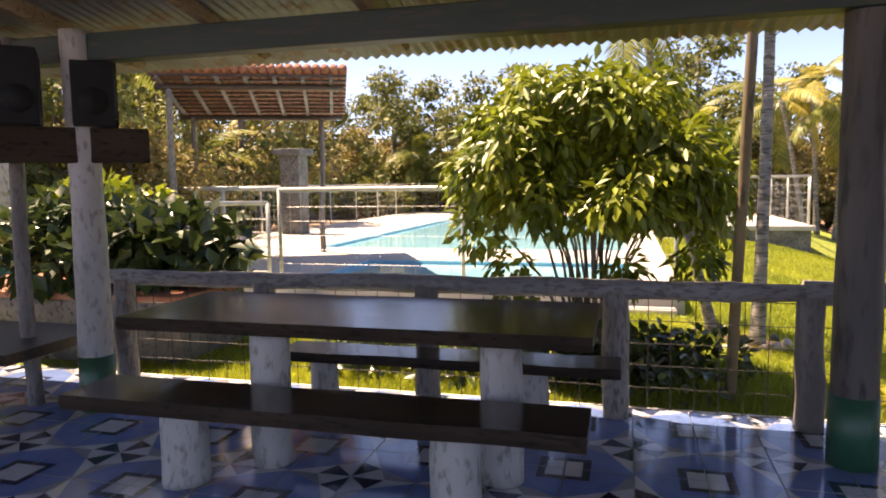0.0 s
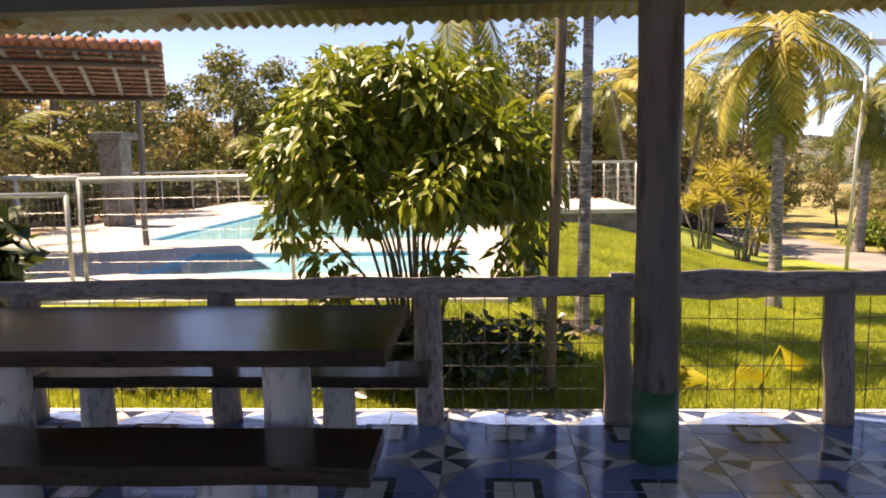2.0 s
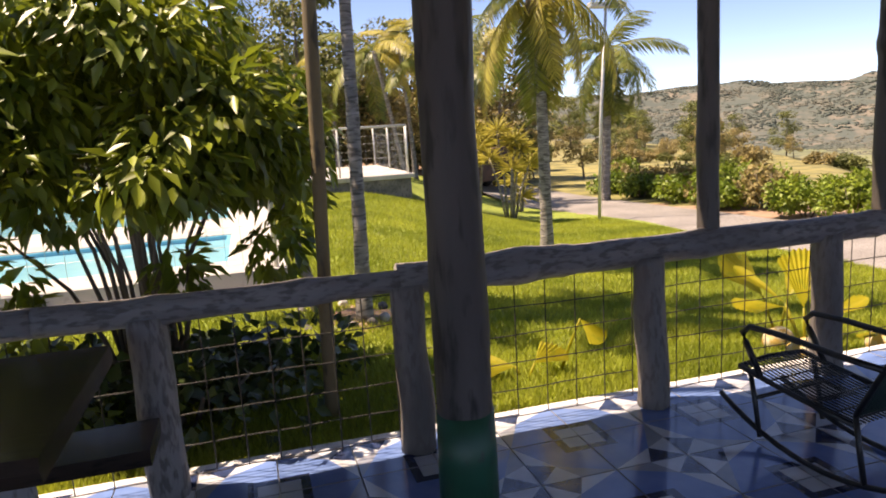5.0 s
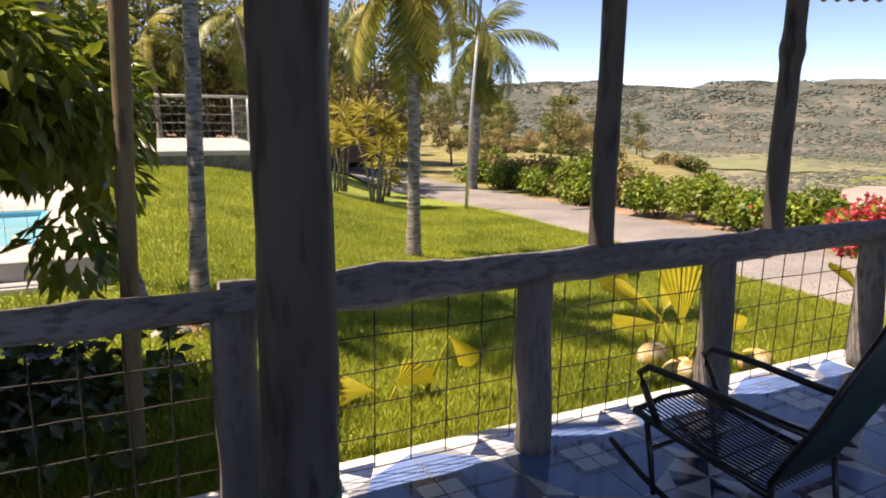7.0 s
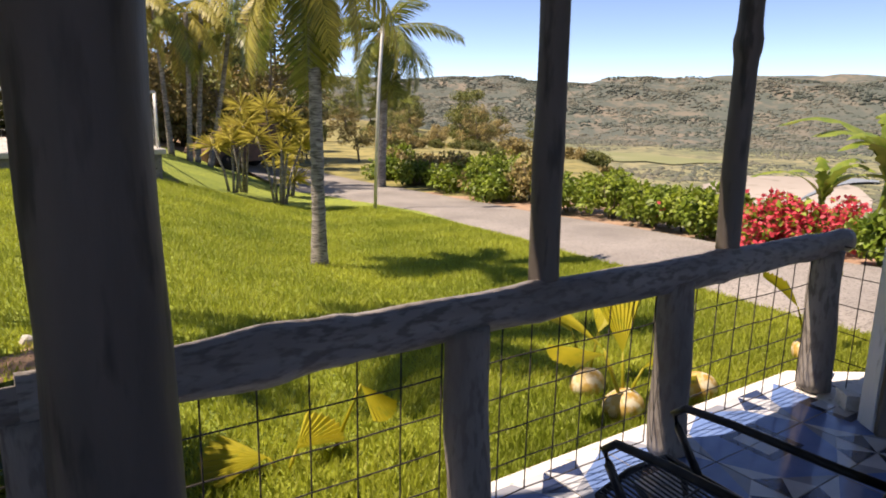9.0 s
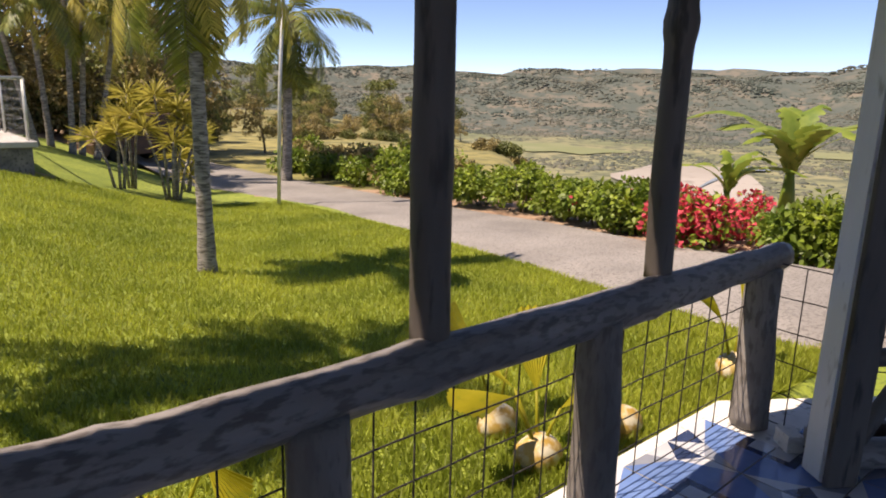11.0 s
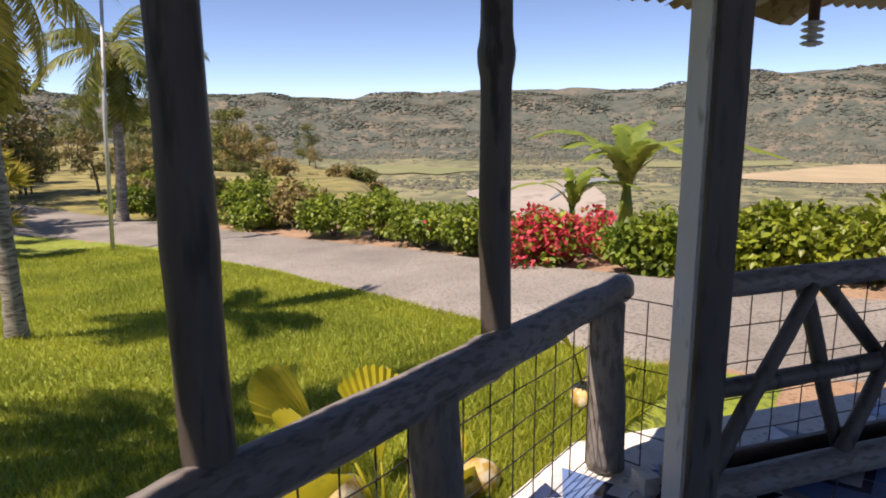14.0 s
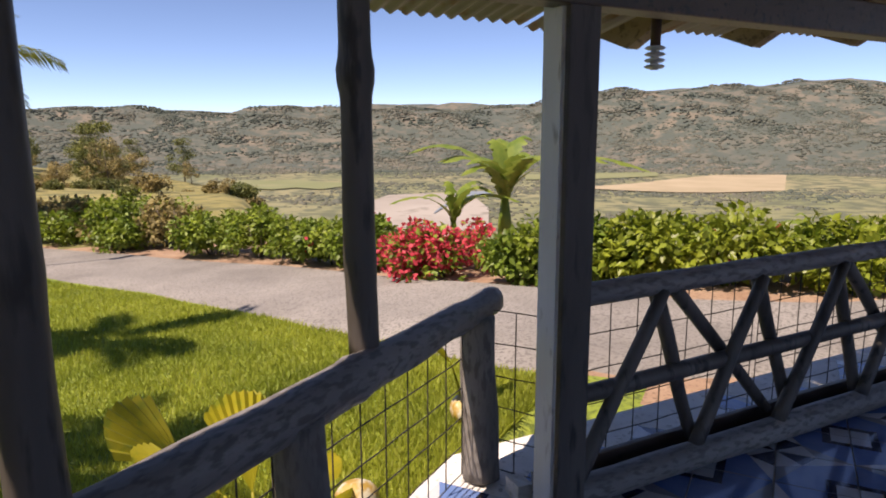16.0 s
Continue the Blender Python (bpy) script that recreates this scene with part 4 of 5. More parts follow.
# ---------- background trees ----------
def tree(name, label, x, y, h, w, seed, material=M_TREE, n=1700, leaf=(0.16, 0.3), z=None, group="background trees", trunk=0.12):
    rng = np.random.default_rng(seed)
    gz = ground_z(x, y) if z is None else z
    t = thing(name, label, "tree", group, at=(x, y, gz - 0.1), rz=rng.random() * 360)
    lean = rng.normal(size=2) * 0.12 * h * 0.3
    tube("trunk", [(0, 0, 0), (lean[0] * 0.4, lean[1] * 0.3, h * 0.3), (lean[0], lean[1], h * 0.62), (lean[0] * 1.1, lean[1], h * 0.9)], [trunk * 1.2, trunk, trunk * 0.6, trunk * 0.2], M_BARK, t, 8, 0.15, seed)
    blobs = []
    for i in range(20):
        a, q = rng.random() * 6.283, rng.random() ** 0.5
        hh = 0.3 + 0.68 * rng.random()
        rr = 0.5 * w * q * math.sqrt(max(0.08, 1 - ((hh - 0.55) / 0.5) ** 2))
        b = (lean[0] + rr * math.cos(a), lean[1] + rr * math.sin(a), hh * h)
        s = w * (0.10 + 0.08 * rng.random())
        blobs.append((*b, s * 1.2, s * 1.2, s * 0.8))
        if i < 7:
            tube("limb", [(lean[0] * 0.6, lean[1] * 0.6, h * 0.35 + 0.03 * i * h), b], [trunk * 0.45, trunk * 0.1], M_BARK, t, 5)
    leaf_mesh("crown", *cloud(rng, blobs, n, 0.3, leaf, 0.36, 0.35), material, t)
    return t


rb = random.Random(12)
# masters, then copies along the back of the garden
masters = [tree("background_tree", "tall leafy green tree behind the garden", -6, 36, 7.2, 5.0, 101, M_TREE, 2600),
           tree("background_tree", "dusty olive tree with thin crown behind the garden", 0, 37, 6.4, 4.4, 102, M_DRYTREE, 2000),
           tree("background_tree", "dark broad-crowned tree behind the garden", 3, 39, 8.0, 5.6, 103, M_TREE, 3000),
           tree("background_tree", "low dry brown scrub tree behind the garden", -12, 34, 4.2, 4.4, 104, M_DRYTREE, 2200, z=-0.3)]
spots = []
for az in range(-64, 22, 3):
    for row in range(3):
        d = (26 if az < -30 else 32) + row * 6 + rb.uniform(-2, 2)
        if az < -38:
            d = 15 + row * 6 + rb.uniform(-1.5, 1.5)
        spots.append((az + rb.uniform(-1.3, 1.3), d))
for az, d in spots:
    x, y = 1 + d * math.sin(radians(az)), 1 + d * math.cos(radians(az))
    m = rb.choice(masters)
    s = rb.uniform(0.65, 1.0) * (1.0 if d > 22 else 0.75)
    c = copy_thing(m, pose(x, y, ground_z(x, y) - 0.1, 0, 0, rb.uniform(0, 360)))
    c.scale = (s, s, s * rb.uniform(0.85, 1.15))
# thin bare trunks and palms in front of the woods
for i in range(16):
    az, d = rb.uniform(-50, 14), rb.uniform(26, 31)
    if az < -35:
        d = rb.uniform(15, 20)
    x, y = 1 + d * math.sin(radians(az)), 1 + d * math.cos(radians(az))
    if -10 < x < 2 and y < 31:
        y = 31.8
    palm(x, y, rb.uniform(2.2, 5.2), 0.1, "palm among trees behind the garden", FR_FAR, 11, lean=(rb.uniform(-0.5, 0.5), 0), seed=60 + i, group="background palms", mix=FR_GOLD if i % 2 else None, size=rb.uniform(0.8, 1.15), lowest=-55)
# slope trees right of the drive's turn
for i in range(18):
    az, d = rb.uniform(17, 31), rb.uniform(34, 58)
    x, y = 2 + d * math.sin(radians(az)), 4 + d * math.cos(radians(az))
    c = copy_thing(rb.choice(masters), pose(x, y, ground_z(x, y) - 0.1, 0, 0, rb.uniform(0, 360)))
    s = rb.uniform(0.3, 0.62)
    c.scale = (s, s, s)
# shrubs along the far road edge under the spur
for i in range(14):
    q = i / 13
    x, y = 15.4 + 0.75 * math.sin(i * 2.1) + 0.4 * q, 18.6 + 10 * q
    hedge_bush(x, y, rb.uniform(1.3, 2.0), rb.uniform(0.9, 1.7), "olive scrub bush beside a drive", 70 + i, material=M_DRYTREE if i % 3 == 0 else M_HEDGE, n=1300, size=(0.1, 0.2), name="scrub_bush")

# undergrowth below the back trees
low = hedge_bush(-12, 30, 2.6, 1.9, "dusty green undergrowth below trees", 300, material=M_TREE, n=1500, size=(0.16, 0.3), name="undergrowth_bush")
low2 = hedge_bush(-3, 33, 2.6, 1.6, "dry yellowish undergrowth below trees", 301, material=M_DRYTREE, n=1300, size=(0.16, 0.3), name="undergrowth_bush")
for az in range(-62, 20, 2):
    for row in range(2):
        d = (24 if az < -30 else 31.5) + row * 5 + rb.uniform(-0.8, 1.5)
        if az < -38:
            d = 14.5 + row * 5 + rb.uniform(-1, 1)
        x, y = 1 + d * math.sin(radians(az)), 1 + d * math.cos(radians(az))
        if -10 < x < 2 and y < 31.5:
            y = 32 + rb.random()
        c = copy_thing(rb.choice((low, low, low2)), pose(x, y, ground_z(x, y) - 0.1, 0, 0, rb.uniform(0, 360)))
        k = rb.uniform(0.7, 1.25)
        c.scale = (k, k, k)

# low dark plants under the round shrub, its shade in their colour; stones round the palms
for i, (x, y, w, h) in enumerate([(0.15, 5.75, 1.2, 0.42), (-0.8, 5.85, 1.2, 0.38), (0.55, 6.35, 0.9, 0.3), (-1.7, 5.7, 1.0, 0.35)]):
    hedge_bush(x, y, w, h, "low dark leafy ground plant, colour deepened for shade below a shrub", 310 + i, material=M_SHADED_ORNAMENT, n=700, size=(0.07, 0.14), name="ground_plant")
bed = thing("palm_bed", "bare earth bed with pale stones round palm trunks", "flower bed", at=(1.3, 7.7, ground_z(1.3, 7.7)))
V = [(0, 0, 0.07)] + [((0.42 + 0.08 * math.sin(k * 1.7)) * q * math.cos(k * math.pi / 12), (0.42 + 0.08 * math.sin(k * 1.7)) * q * math.sin(k * math.pi / 12), 0.06 * (1.4 - q) - 0.03) for q in (0.6, 1.1) for k in range(24)]
F = [(0, 1 + k, 1 + (k + 1) % 24) for k in range(24)] + [(1 + k, 25 + k, 25 + (k + 1) % 24, 1 + (k + 1) % 24) for k in range(24)]
mesh_ob("earth", V, F, M_DIRT, bed, True)
for k in range(13):
    a, q = k * 0.483, rb.uniform(0.36, 0.48)
    bm = bmesh.new()
    bmesh.ops.create_icosphere(bm, subdivisions=2, radius=rb.uniform(0.035, 0.06))
    for v in bm.verts:
        v.co *= 1 + 0.3 * noise.noise(v.co * 18 + Vector((k * 3, 0, 0)))
    bmesh.ops.transform(bm, matrix=pose(q * math.cos(a), q * math.sin(a), 0.02), verts=bm.verts)
    part("stone", bm, M_STONE if k % 3 else M_CONC, bed)

# ---------- distance ----------
def far_woods():
    rng = np.random.default_rng(9)
    base = bmesh.new()
    bmesh.ops.create_icosphere(base, subdivisions=1, radius=1)
    bv = np.array([v.co[:] for v in base.verts])
    bf = np.array([[v.index for v in f.verts] for f in base.faces])
    base.free()
    V, F, o = [], [], 0
    count = 0
    while count < 42000:
        az, r = rng.uniform(22, 122), 330 + 1550 * rng.random() ** 0.8
        x, y = polar(az, r)
        d = noise.noise((x * 0.006, y * 0.006, 4.0)) + 0.5 * noise.noise((x * 0.02, y * 0.02, 8.0))
        if r < 1080 and (d < rng.uniform(-0.15, 0.3) or az < 44) or r >= 1080 and d < rng.uniform(-0.75, 0.15):
            continue
        if any(inside(p, x, y) for p in KEEP):
            continue
        z = ground_z(x, y)
        s = rng.uniform(0.9, 2.2) * (1.35 if r > 1080 else 0.85) * (1 + 0.7 * (rng.random() < 0.05))
        q = bv * (1 + 0.14 * rng.normal(size=(len(bv), 1))) * np.array([s * 1.5, s * 1.5, s * 0.75]) + np.array([x, y, z])
        V.append(q)
        F.append(bf + o)
        o += len(bv)
        count += 1
    V, F = np.concatenate(V), np.concatenate(F)
    me = bpy.data.meshes.new("far_woods")
    me.from_pydata(V.tolist(), [], F.tolist())
    me.polygons.foreach_set('use_smooth', [True] * len(me.polygons))
    me.materials.append(M_HAZED_WOODS)
    me.update()
    return tagged(new("far_woods", me), "dry woodland on distant hills, haze greyed into its colour", "woods", kind="stuff")


PZ = ground_z(*polar(70, 600)) + 1.2
def band(pts):
    """Closed outline from a list of (azimuth, near distance, far distance)."""
    return [polar(a, n) for a, n, f in pts] + [polar(a, f) for a, n, f in reversed(pts)]


SAND = band([(55.5, 560, 585), (57, 520, 620), (58.5, 470, 680), (60, 420, 690), (62, 400, 700), (64, 400, 700), (66, 420, 640), (67, 470, 560)])
RIVER = band([(62.4, 520, 527), (62.9, 545, 562), (63.5, 575, 600), (64.2, 612, 640), (64.9, 645, 690), (65.6, 668, 712), (66.4, 684, 715), (67.2, 690, 706)])
FIELD = band([(74, 775, 795), (76, 765, 810), (79, 750, 860), (82, 745, 960), (85, 755, 1060), (89, 800, 1090), (92, 850, 1105), (95, 890, 1080), (98, 950, 1090), (101, 1020, 1060)])
GREENF = band([(45, 840, 880), (47, 800, 930), (49, 770, 905), (51, 790, 930), (53, 760, 870), (55, 800, 860), (57, 815, 835)])
GREENF2 = band([(70, 900, 1010), (75, 920, 1050), (80.5, 1000, 1100)])
KEEP = [SAND, FIELD, GREENF, GREENF2]
M_GREENF = mat("green_pasture", (0.17, 0.19, 0.085), (0.22, 0.225, 0.115), 0.02, 0.95, 0.0)
plain_patch("river_sand", SAND, PZ, M_SAND, "pale grey sand flats of a river", "sand")
plain_patch("river_water", RIVER, PZ + 0.8, M_RIVER, "blue-grey river bend on the plain", "water")
plain_patch("ploughed_field", FIELD, PZ, M_CROP, "tan ploughed field on the plain", "field")
plain_patch("pasture", GREENF, PZ, M_GREENF, "green pasture on the plain", "field")
plain_patch("pasture", GREENF2, PZ, M_GREENF, "green pasture before wooded hills", "field")
far_woods()

# trees on the spur
for i in range(34):
    az, d = rb.uniform(24, 39), rb.uniform(88, 140)
    if i > 28:
        az, d = rb.uniform(38, 47), rb.uniform(125, 150)
    x, y = 2 + d * math.sin(radians(az)), 4 + d * math.cos(radians(az))
    c = copy_thing(rb.choice(masters), pose(x, y, ground_z(x, y) - 0.2, 0, 0, rb.uniform(0, 360)))
    s = rb.uniform(0.6, 1.1)
    c.scale = (s, s, s)

for i in range(60):
    az, d = rb.uniform(25, 48), rb.uniform(40, 125)
    x, y = 2 + d * math.sin(radians(az)), 4 + d * math.cos(radians(az))
    c = copy_thing(rb.choice((low, low2)), pose(x, y, ground_z(x, y) - 0.15, 0, 0, rb.uniform(0, 360)))
    k = rb.uniform(0.35, 0.9)
    c.scale = (k, k, k)

# far mountain beyond the hills; its pale blue base colour carries the haze
M_HAZED_MOUNT = mat("hazed_mountain", (0.22, 0.26, 0.32), (0.26, 0.30, 0.36), 0.001, 0.95, 0.0)
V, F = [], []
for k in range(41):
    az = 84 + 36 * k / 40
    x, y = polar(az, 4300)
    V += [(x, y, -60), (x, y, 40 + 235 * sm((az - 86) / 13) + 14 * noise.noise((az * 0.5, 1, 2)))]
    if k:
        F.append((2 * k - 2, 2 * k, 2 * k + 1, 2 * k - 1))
tagged(mesh_ob("backdrop", V, F, M_HAZED_MOUNT, None, True), "far mountain ridge, coloured pale blue for haze", "mountain", kind="structure")

# ---------- lawn blades ----------
def lawn_blades(n):
    rng = np.random.default_rng(21)
    P = []
    while len(P) < n:
        x, y = rng.uniform(-4, 10.6), 4.9 + 15 * rng.random() ** 1.7
        if inside(LAWN, x, y) and not (y > 8.55 and x < 0.92):
            P.append((x, y, ground_z(x, y) - 0.005))
    P = np.array(P)
    h = 0.035 + 0.055 * rng.random(n)
    a = rng.random(n) * 6.283
    lean = rng.normal(size=(n, 2)) * 0.03
    w = 0.0055 + 0.004 * rng.random(n)
    c = np.stack([np.cos(a) * w, np.sin(a) * w, np.zeros(n)], 1)
    tip = P + np.stack([lean[:, 0], lean[:, 1], h], 1)
    V = np.stack([P - c, P + c, tip], 1).reshape(-1, 3)
    me = bpy.data.meshes.new("lawn_grass")
    me.vertices.add(len(V))
    me.vertices.foreach_set("co", V.ravel())
    me.loops.add(n * 3)
    me.loops.foreach_set("vertex_index", np.arange(n * 3, dtype=np.int32))
    me.polygons.add(n)
    me.polygons.foreach_set("loop_start", np.arange(0, n * 3, 3, dtype=np.int32))
    me.materials.append(M_BLADE)
    me.update(calc_edges=True)
    return tagged(new("lawn_grass", me), "short bright green lawn grass", "grass", kind="stuff")


lawn_blades(260000)

# ---------- rocking chair ----------
def rocking_chair(x, y, rz):
    t = thing("rocking_chair", "black steel rocking chair strung with dark cords", "chair", at=(x, y, 0), rz=rz)
    w = 0.19
    for s in (-1, 1):
        sx = s * w
        rk = [(sx, -0.48 + 0.95 * i / 12, 0.012 + 0.16 * ((i / 12 - 0.45) ** 2) * 4 * (0.9 if i < 6 else 0.75)) for i in range(13)]
        tube("rocker", rk, 0.012, M_STEEL, t, 8)
        tube("front_leg", [(sx, 0.24, 0.03), (sx, 0.27, 0.18), (sx, 0.30, 0.31)], 0.011, M_STEEL, t, 8)
        tube("rear_leg", [(sx, -0.25, 0.03), (sx, -0.22, 0.18), (sx, -0.2, 0.3)], 0.011, M_STEEL, t, 8)
        tube("armrest", [(sx, 0.24, 0.3), (sx, 0.33, 0.44), (sx, 0.35, 0.48), (sx, 0.31, 0.515), (sx, 0.15, 0.52), (sx, -0.15, 0.51), (sx, -0.3, 0.51)], 0.014, M_STEEL, t, 8)
        tube("seat_rail", [(sx, 0.36, 0.32), (sx, 0.30, 0.31), (sx, 0.05, 0.28), (sx, -0.2, 0.26)], 0.012, M_STEEL, t, 8)
        tube("back_post", [(sx, -0.2, 0.3), (sx, -0.32, 0.55), (sx, -0.50, 0.98)], 0.012, M_STEEL, t, 8)
    fb = tube("front_bar", [(-w, 0.36, 0.32), (0, 0.38, 0.325), (w, 0.36, 0.32)], 0.012, M_STEEL, t, 8)
    tube("rear_bar", [(-w, -0.2, 0.3), (w, -0.2, 0.3)], 0.012, M_STEEL, t, 8)
    tb = tube("top_bar", [(-w, -0.50, 0.98), (-w * 0.6, -0.52, 1.03), (w * 0.6, -0.52, 1.03), (w, -0.50, 0.98)], 0.013, M_STEEL, t, 8)
    tube("stretcher", [(-w, 0.27, 0.2), (w, 0.27, 0.2)], 0.009, M_STEEL, t, 8)
    for i in range(17):
        sx = -w + 2 * w * (i + 0.5) / 17
        tube("seat_cord", [(sx, 0.36, 0.33), (sx, 0.05, 0.275), (sx, -0.2, 0.26)], 0.004, M_STEEL, fb, 5)
    for i in range(4):
        yy = 0.2 - i * 0.1
        tube("seat_cord", [(-w, yy, 0.303 - i * 0.01), (w, yy, 0.303 - i * 0.01)], 0.004, M_STEEL, fb, 5)
    for i in range(40):
        sx = -w + 2 * w * (i + 0.5) / 40
        tube("back_cord", [(sx, -0.205, 0.3), (sx, -0.33, 0.55), (sx, -0.515, 1.02)], 0.0052, M_CORD, tb, 5)
    return t


rocking_chair(2.86, 3.86, 6)

# ---------- coconut seedlings on the lawn ----------
def fan_leaf(name, L, spread, pleats, material, parent, m):
    V, F = [(0, 0, 0)], []
    n = pleats * 2
    for i in range(n + 1):
        a = (i / n - 0.5) * spread
        r = L * (0.78 + 0.22 * math.cos((i / n - 0.5) * 2.2)) * (1.0 if i % 2 else 0.965)
        for q in (0.5, 1.0):
            V.append((r * q * math.sin(a), r * q * math.cos(a), (0.006 if i % 2 else -0.006) * q * 1.4 - 0.10 * L * q * q + 0.12 * L * abs(math.sin(a)) * q))
    for i in range(n):
        o = 1 + 2 * i
        F += [(0, o, o + 2), (o, o + 1, o + 3, o + 2)]
    ob = mesh_ob(name, V, F, material, parent)
    ob.matrix_basis = m
    return ob


M_SEEDLEAF = mat("yellow_seedling_leaf", (0.36, 0.34, 0.02), (0.55, 0.47, 0.04), 6, 0.5, 0.1, c3=(0.28, 0.32, 0.03), fine=10, trans=0.4)


def seedling(x, y, leaves, label, nut=True, seed=0):
    rng = random.Random(seed)
    z = ground_z(x, y)
    t = thing("coconut_seedling", label, "seedling", "coconut seedlings", at=(x, y, z - 0.01))
    if nut:
        bm = bmesh.new()
        bmesh.ops.create_icosphere(bm, subdivisions=3, radius=0.1)
        for v in bm.verts:
            k = 1 + 0.12 * noise.noise(v.co * 9 + Vector((seed, 0, 0)))
            v.co = Vector((v.co.x * 1.25 * k, v.co.y * k, v.co.z * 0.95 * k + 0.085))
        for f in bm.faces:
            f.smooth = True
        part("coconut", bm, M_COCONUT, t, "yellowed coconut husk")
    for L, spread, az, el, h in leaves:
        b = Vector((0.02 * math.cos(radians(az)), 0.02 * math.sin(radians(az)), 0.12 if nut else 0.0))
        d = Vector((math.cos(radians(el)) * math.cos(radians(az)), math.cos(radians(el)) * math.sin(radians(az)), math.sin(radians(el))))
        e = b + Vector((d.x * 0.5, d.y * 0.5, 1)) .normalized() * h
        stem = tube("stalk", [b, b.lerp(e, 0.5) + Vector((0, 0, 0.01)), e], [0.012, 0.009, 0.006], M_SEEDLEAF, t, 6)
        m = Matrix.Translation(e) @ d.to_track_quat("Y", "Z").to_matrix().to_4x4() @ pose(0, 0, 0, 0, rng.uniform(-25, 25), 0)
        fan_leaf("leaf", L, spread, 9, M_SEEDLEAF, t, m)
    return t


seedling(2.2, 5.65, [(0.30, 1.3, 160, 5, 0.12), (0.26, 1.2, 20, 15, 0.12)], "low yellow coconut seedling on a lawn", nut=False, seed=1)
seedling(2.46, 5.75, [(0.21, 0.9, -60, -35, 0.45)], "single drooping yellow seedling leaf on a lawn", nut=False, seed=2)
seedling(4.02, 5.26, [(0.42, 0.8, 60, 65, 0.25), (0.4, 0.7, 130, 40, 0.3), (0.34, 0.9, 170, 10, 0.32), (0.3, 0.8, -30, 35, 0.2)], "sprouting coconut with broad yellow-green leaves on a lawn", seed=3)
seedling(4.2, 5.7, [(0.42, 1.4, 130, 50, 0.3), (0.36, 1.2, 20, 40, 0.28)], "sprouting coconut with large yellow fan leaves beside a porch", seed=4)
seedling(5.95, 5.25, [(0.36, 0.9, 150, 50, 0.3), (0.34, 0.6, 10, 55, 0.3)], "young yellow palm seedling at a porch corner", seed=5)
seedling(4.62, 5.2, [(0.2, 0.8, 190, 5, 0.06)], "fallen coconut with a yellow leaf", seed=6)

# rubble block at the porch corner
for i, (x, y, s, rz) in enumerate([(4.98, 4.74, 0.11, 20), (4.72, 4.42, 0.07, 50), (4.86, 4.36, 0.08, 10)]):
    b = thing("rubble_block", "chipped pale concrete rubble block on a porch floor", "rubble", "rubble blocks", at=(x, y, 0.0), rz=rz)
    bm = bmesh.new()
    bmesh.ops.create_cube(bm, size=1)
    bmesh.ops.subdivide_edges(bm, edges=bm.edges[:], cuts=3, use_grid_fill=True)
    for v in bm.verts:
        v.co = Vector((v.co.x * s * 1.6, v.co.y * s, (v.co.z + 0.5) * s * 1.1)) * (1 + 0.1 * noise.noise(v.co * 3 + Vector((i * 5, 0, 0))))
        v.co.z = max(v.co.z, 0.0)
    part("block", bm, M_CURB, b)

# ---------- left end: shelf, speakers, shed, planter ----------
sh = thing("hanging_shelf", "dark wooden plank shelf hung between posts", "shelf", at=(-3.2, 3.9, 0), rz=41)
box("plank", (-1.15, -0.03, 1.6), (0.53, 0.03, 1.82), M_BOARDEDGE, sh, 0.008)
box("bracket", (-0.35, 0.03, 1.64), (-0.27, 0.09, 2.42), M_BOARDEDGE, sh, 0.006)
box("bracket", (0.30, 0.03, 1.64), (0.36, 0.09, 2.42), M_BOARDEDGE, sh, 0.006)
for k, (dx, w, z0, z1) in enumerate([(-0.18, 0.22, 1.825, 2.28), (0.22, 0.24, 1.825, 2.22)]):
    sp = thing("loudspeaker", "black box loudspeaker on a plank shelf", "loudspeaker", "loudspeakers", at=(-3.2, 3.9, 0), rz=41)
    cab = box("cabinet", (dx - w / 2, -0.12, z0), (dx + w / 2, 0.10, z1), M_BLACK, sp, 0.012)
    tube("cone", [(dx, -0.121, z0 + 0.15), (dx, -0.128, z0 + 0.15)], 0.085, M_BLACK, cab, 20)
    box("bracket", (dx + w / 2, -0.02, z0 + 0.05), (dx + w / 2 + 0.012, 0.02, z1 - 0.05), M_STEEL, sp, 0.002)
tp = thing("wooden_prop", "thin grey wooden prop under a plank shelf", "post", at=(-3.62, 4.02, 0))
log("shaft", (0, 0, 0), (-0.05, 0.02, 2.4), 0.05, 0.045, M_LOG, tp, seed=81, wob=0.1, bend=0.03, segs=12, n=14)

shed = thing("tiled_shelter", "open shelter with a red clay tile roof on poles", "shelter", at=(-6.4, 11.6, 0), rz=24)
ROOF_TILT = Matrix(((1, 0, 0, 0), (0, 1, 0, 0), (0, -0.17, 1, 0), (0, 0, 0, 1)))
for px, py in ((-1.15, -1.0), (1.25, 0.9), (-1.15, 0.9)):
    log("post", (px, py, -0.15), (px + 0.02, py, 2.9 - 0.17 * py), 0.06, 0.05, M_LOG, shed, seed=90 + px + py, wob=0.1, bend=0.03, segs=10, n=10)
for y in (-1.0, 0.9):
    log("beam", (-1.35, y, 2.9 - 0.17 * y), (1.7, y, 2.9 - 0.17 * y), 0.05, 0.045, M_DARKWOOD, shed, seed=97 + y, wob=0.1, bend=0.02, segs=10, n=10)
for i in range(7):
    x = -1.3 + i * 0.46
    box("rafter", (x, -1.25, 2.95), (x + 0.06, 1.25, 3.0), M_LOG, shed, 0.004, rot=ROOF_TILT)
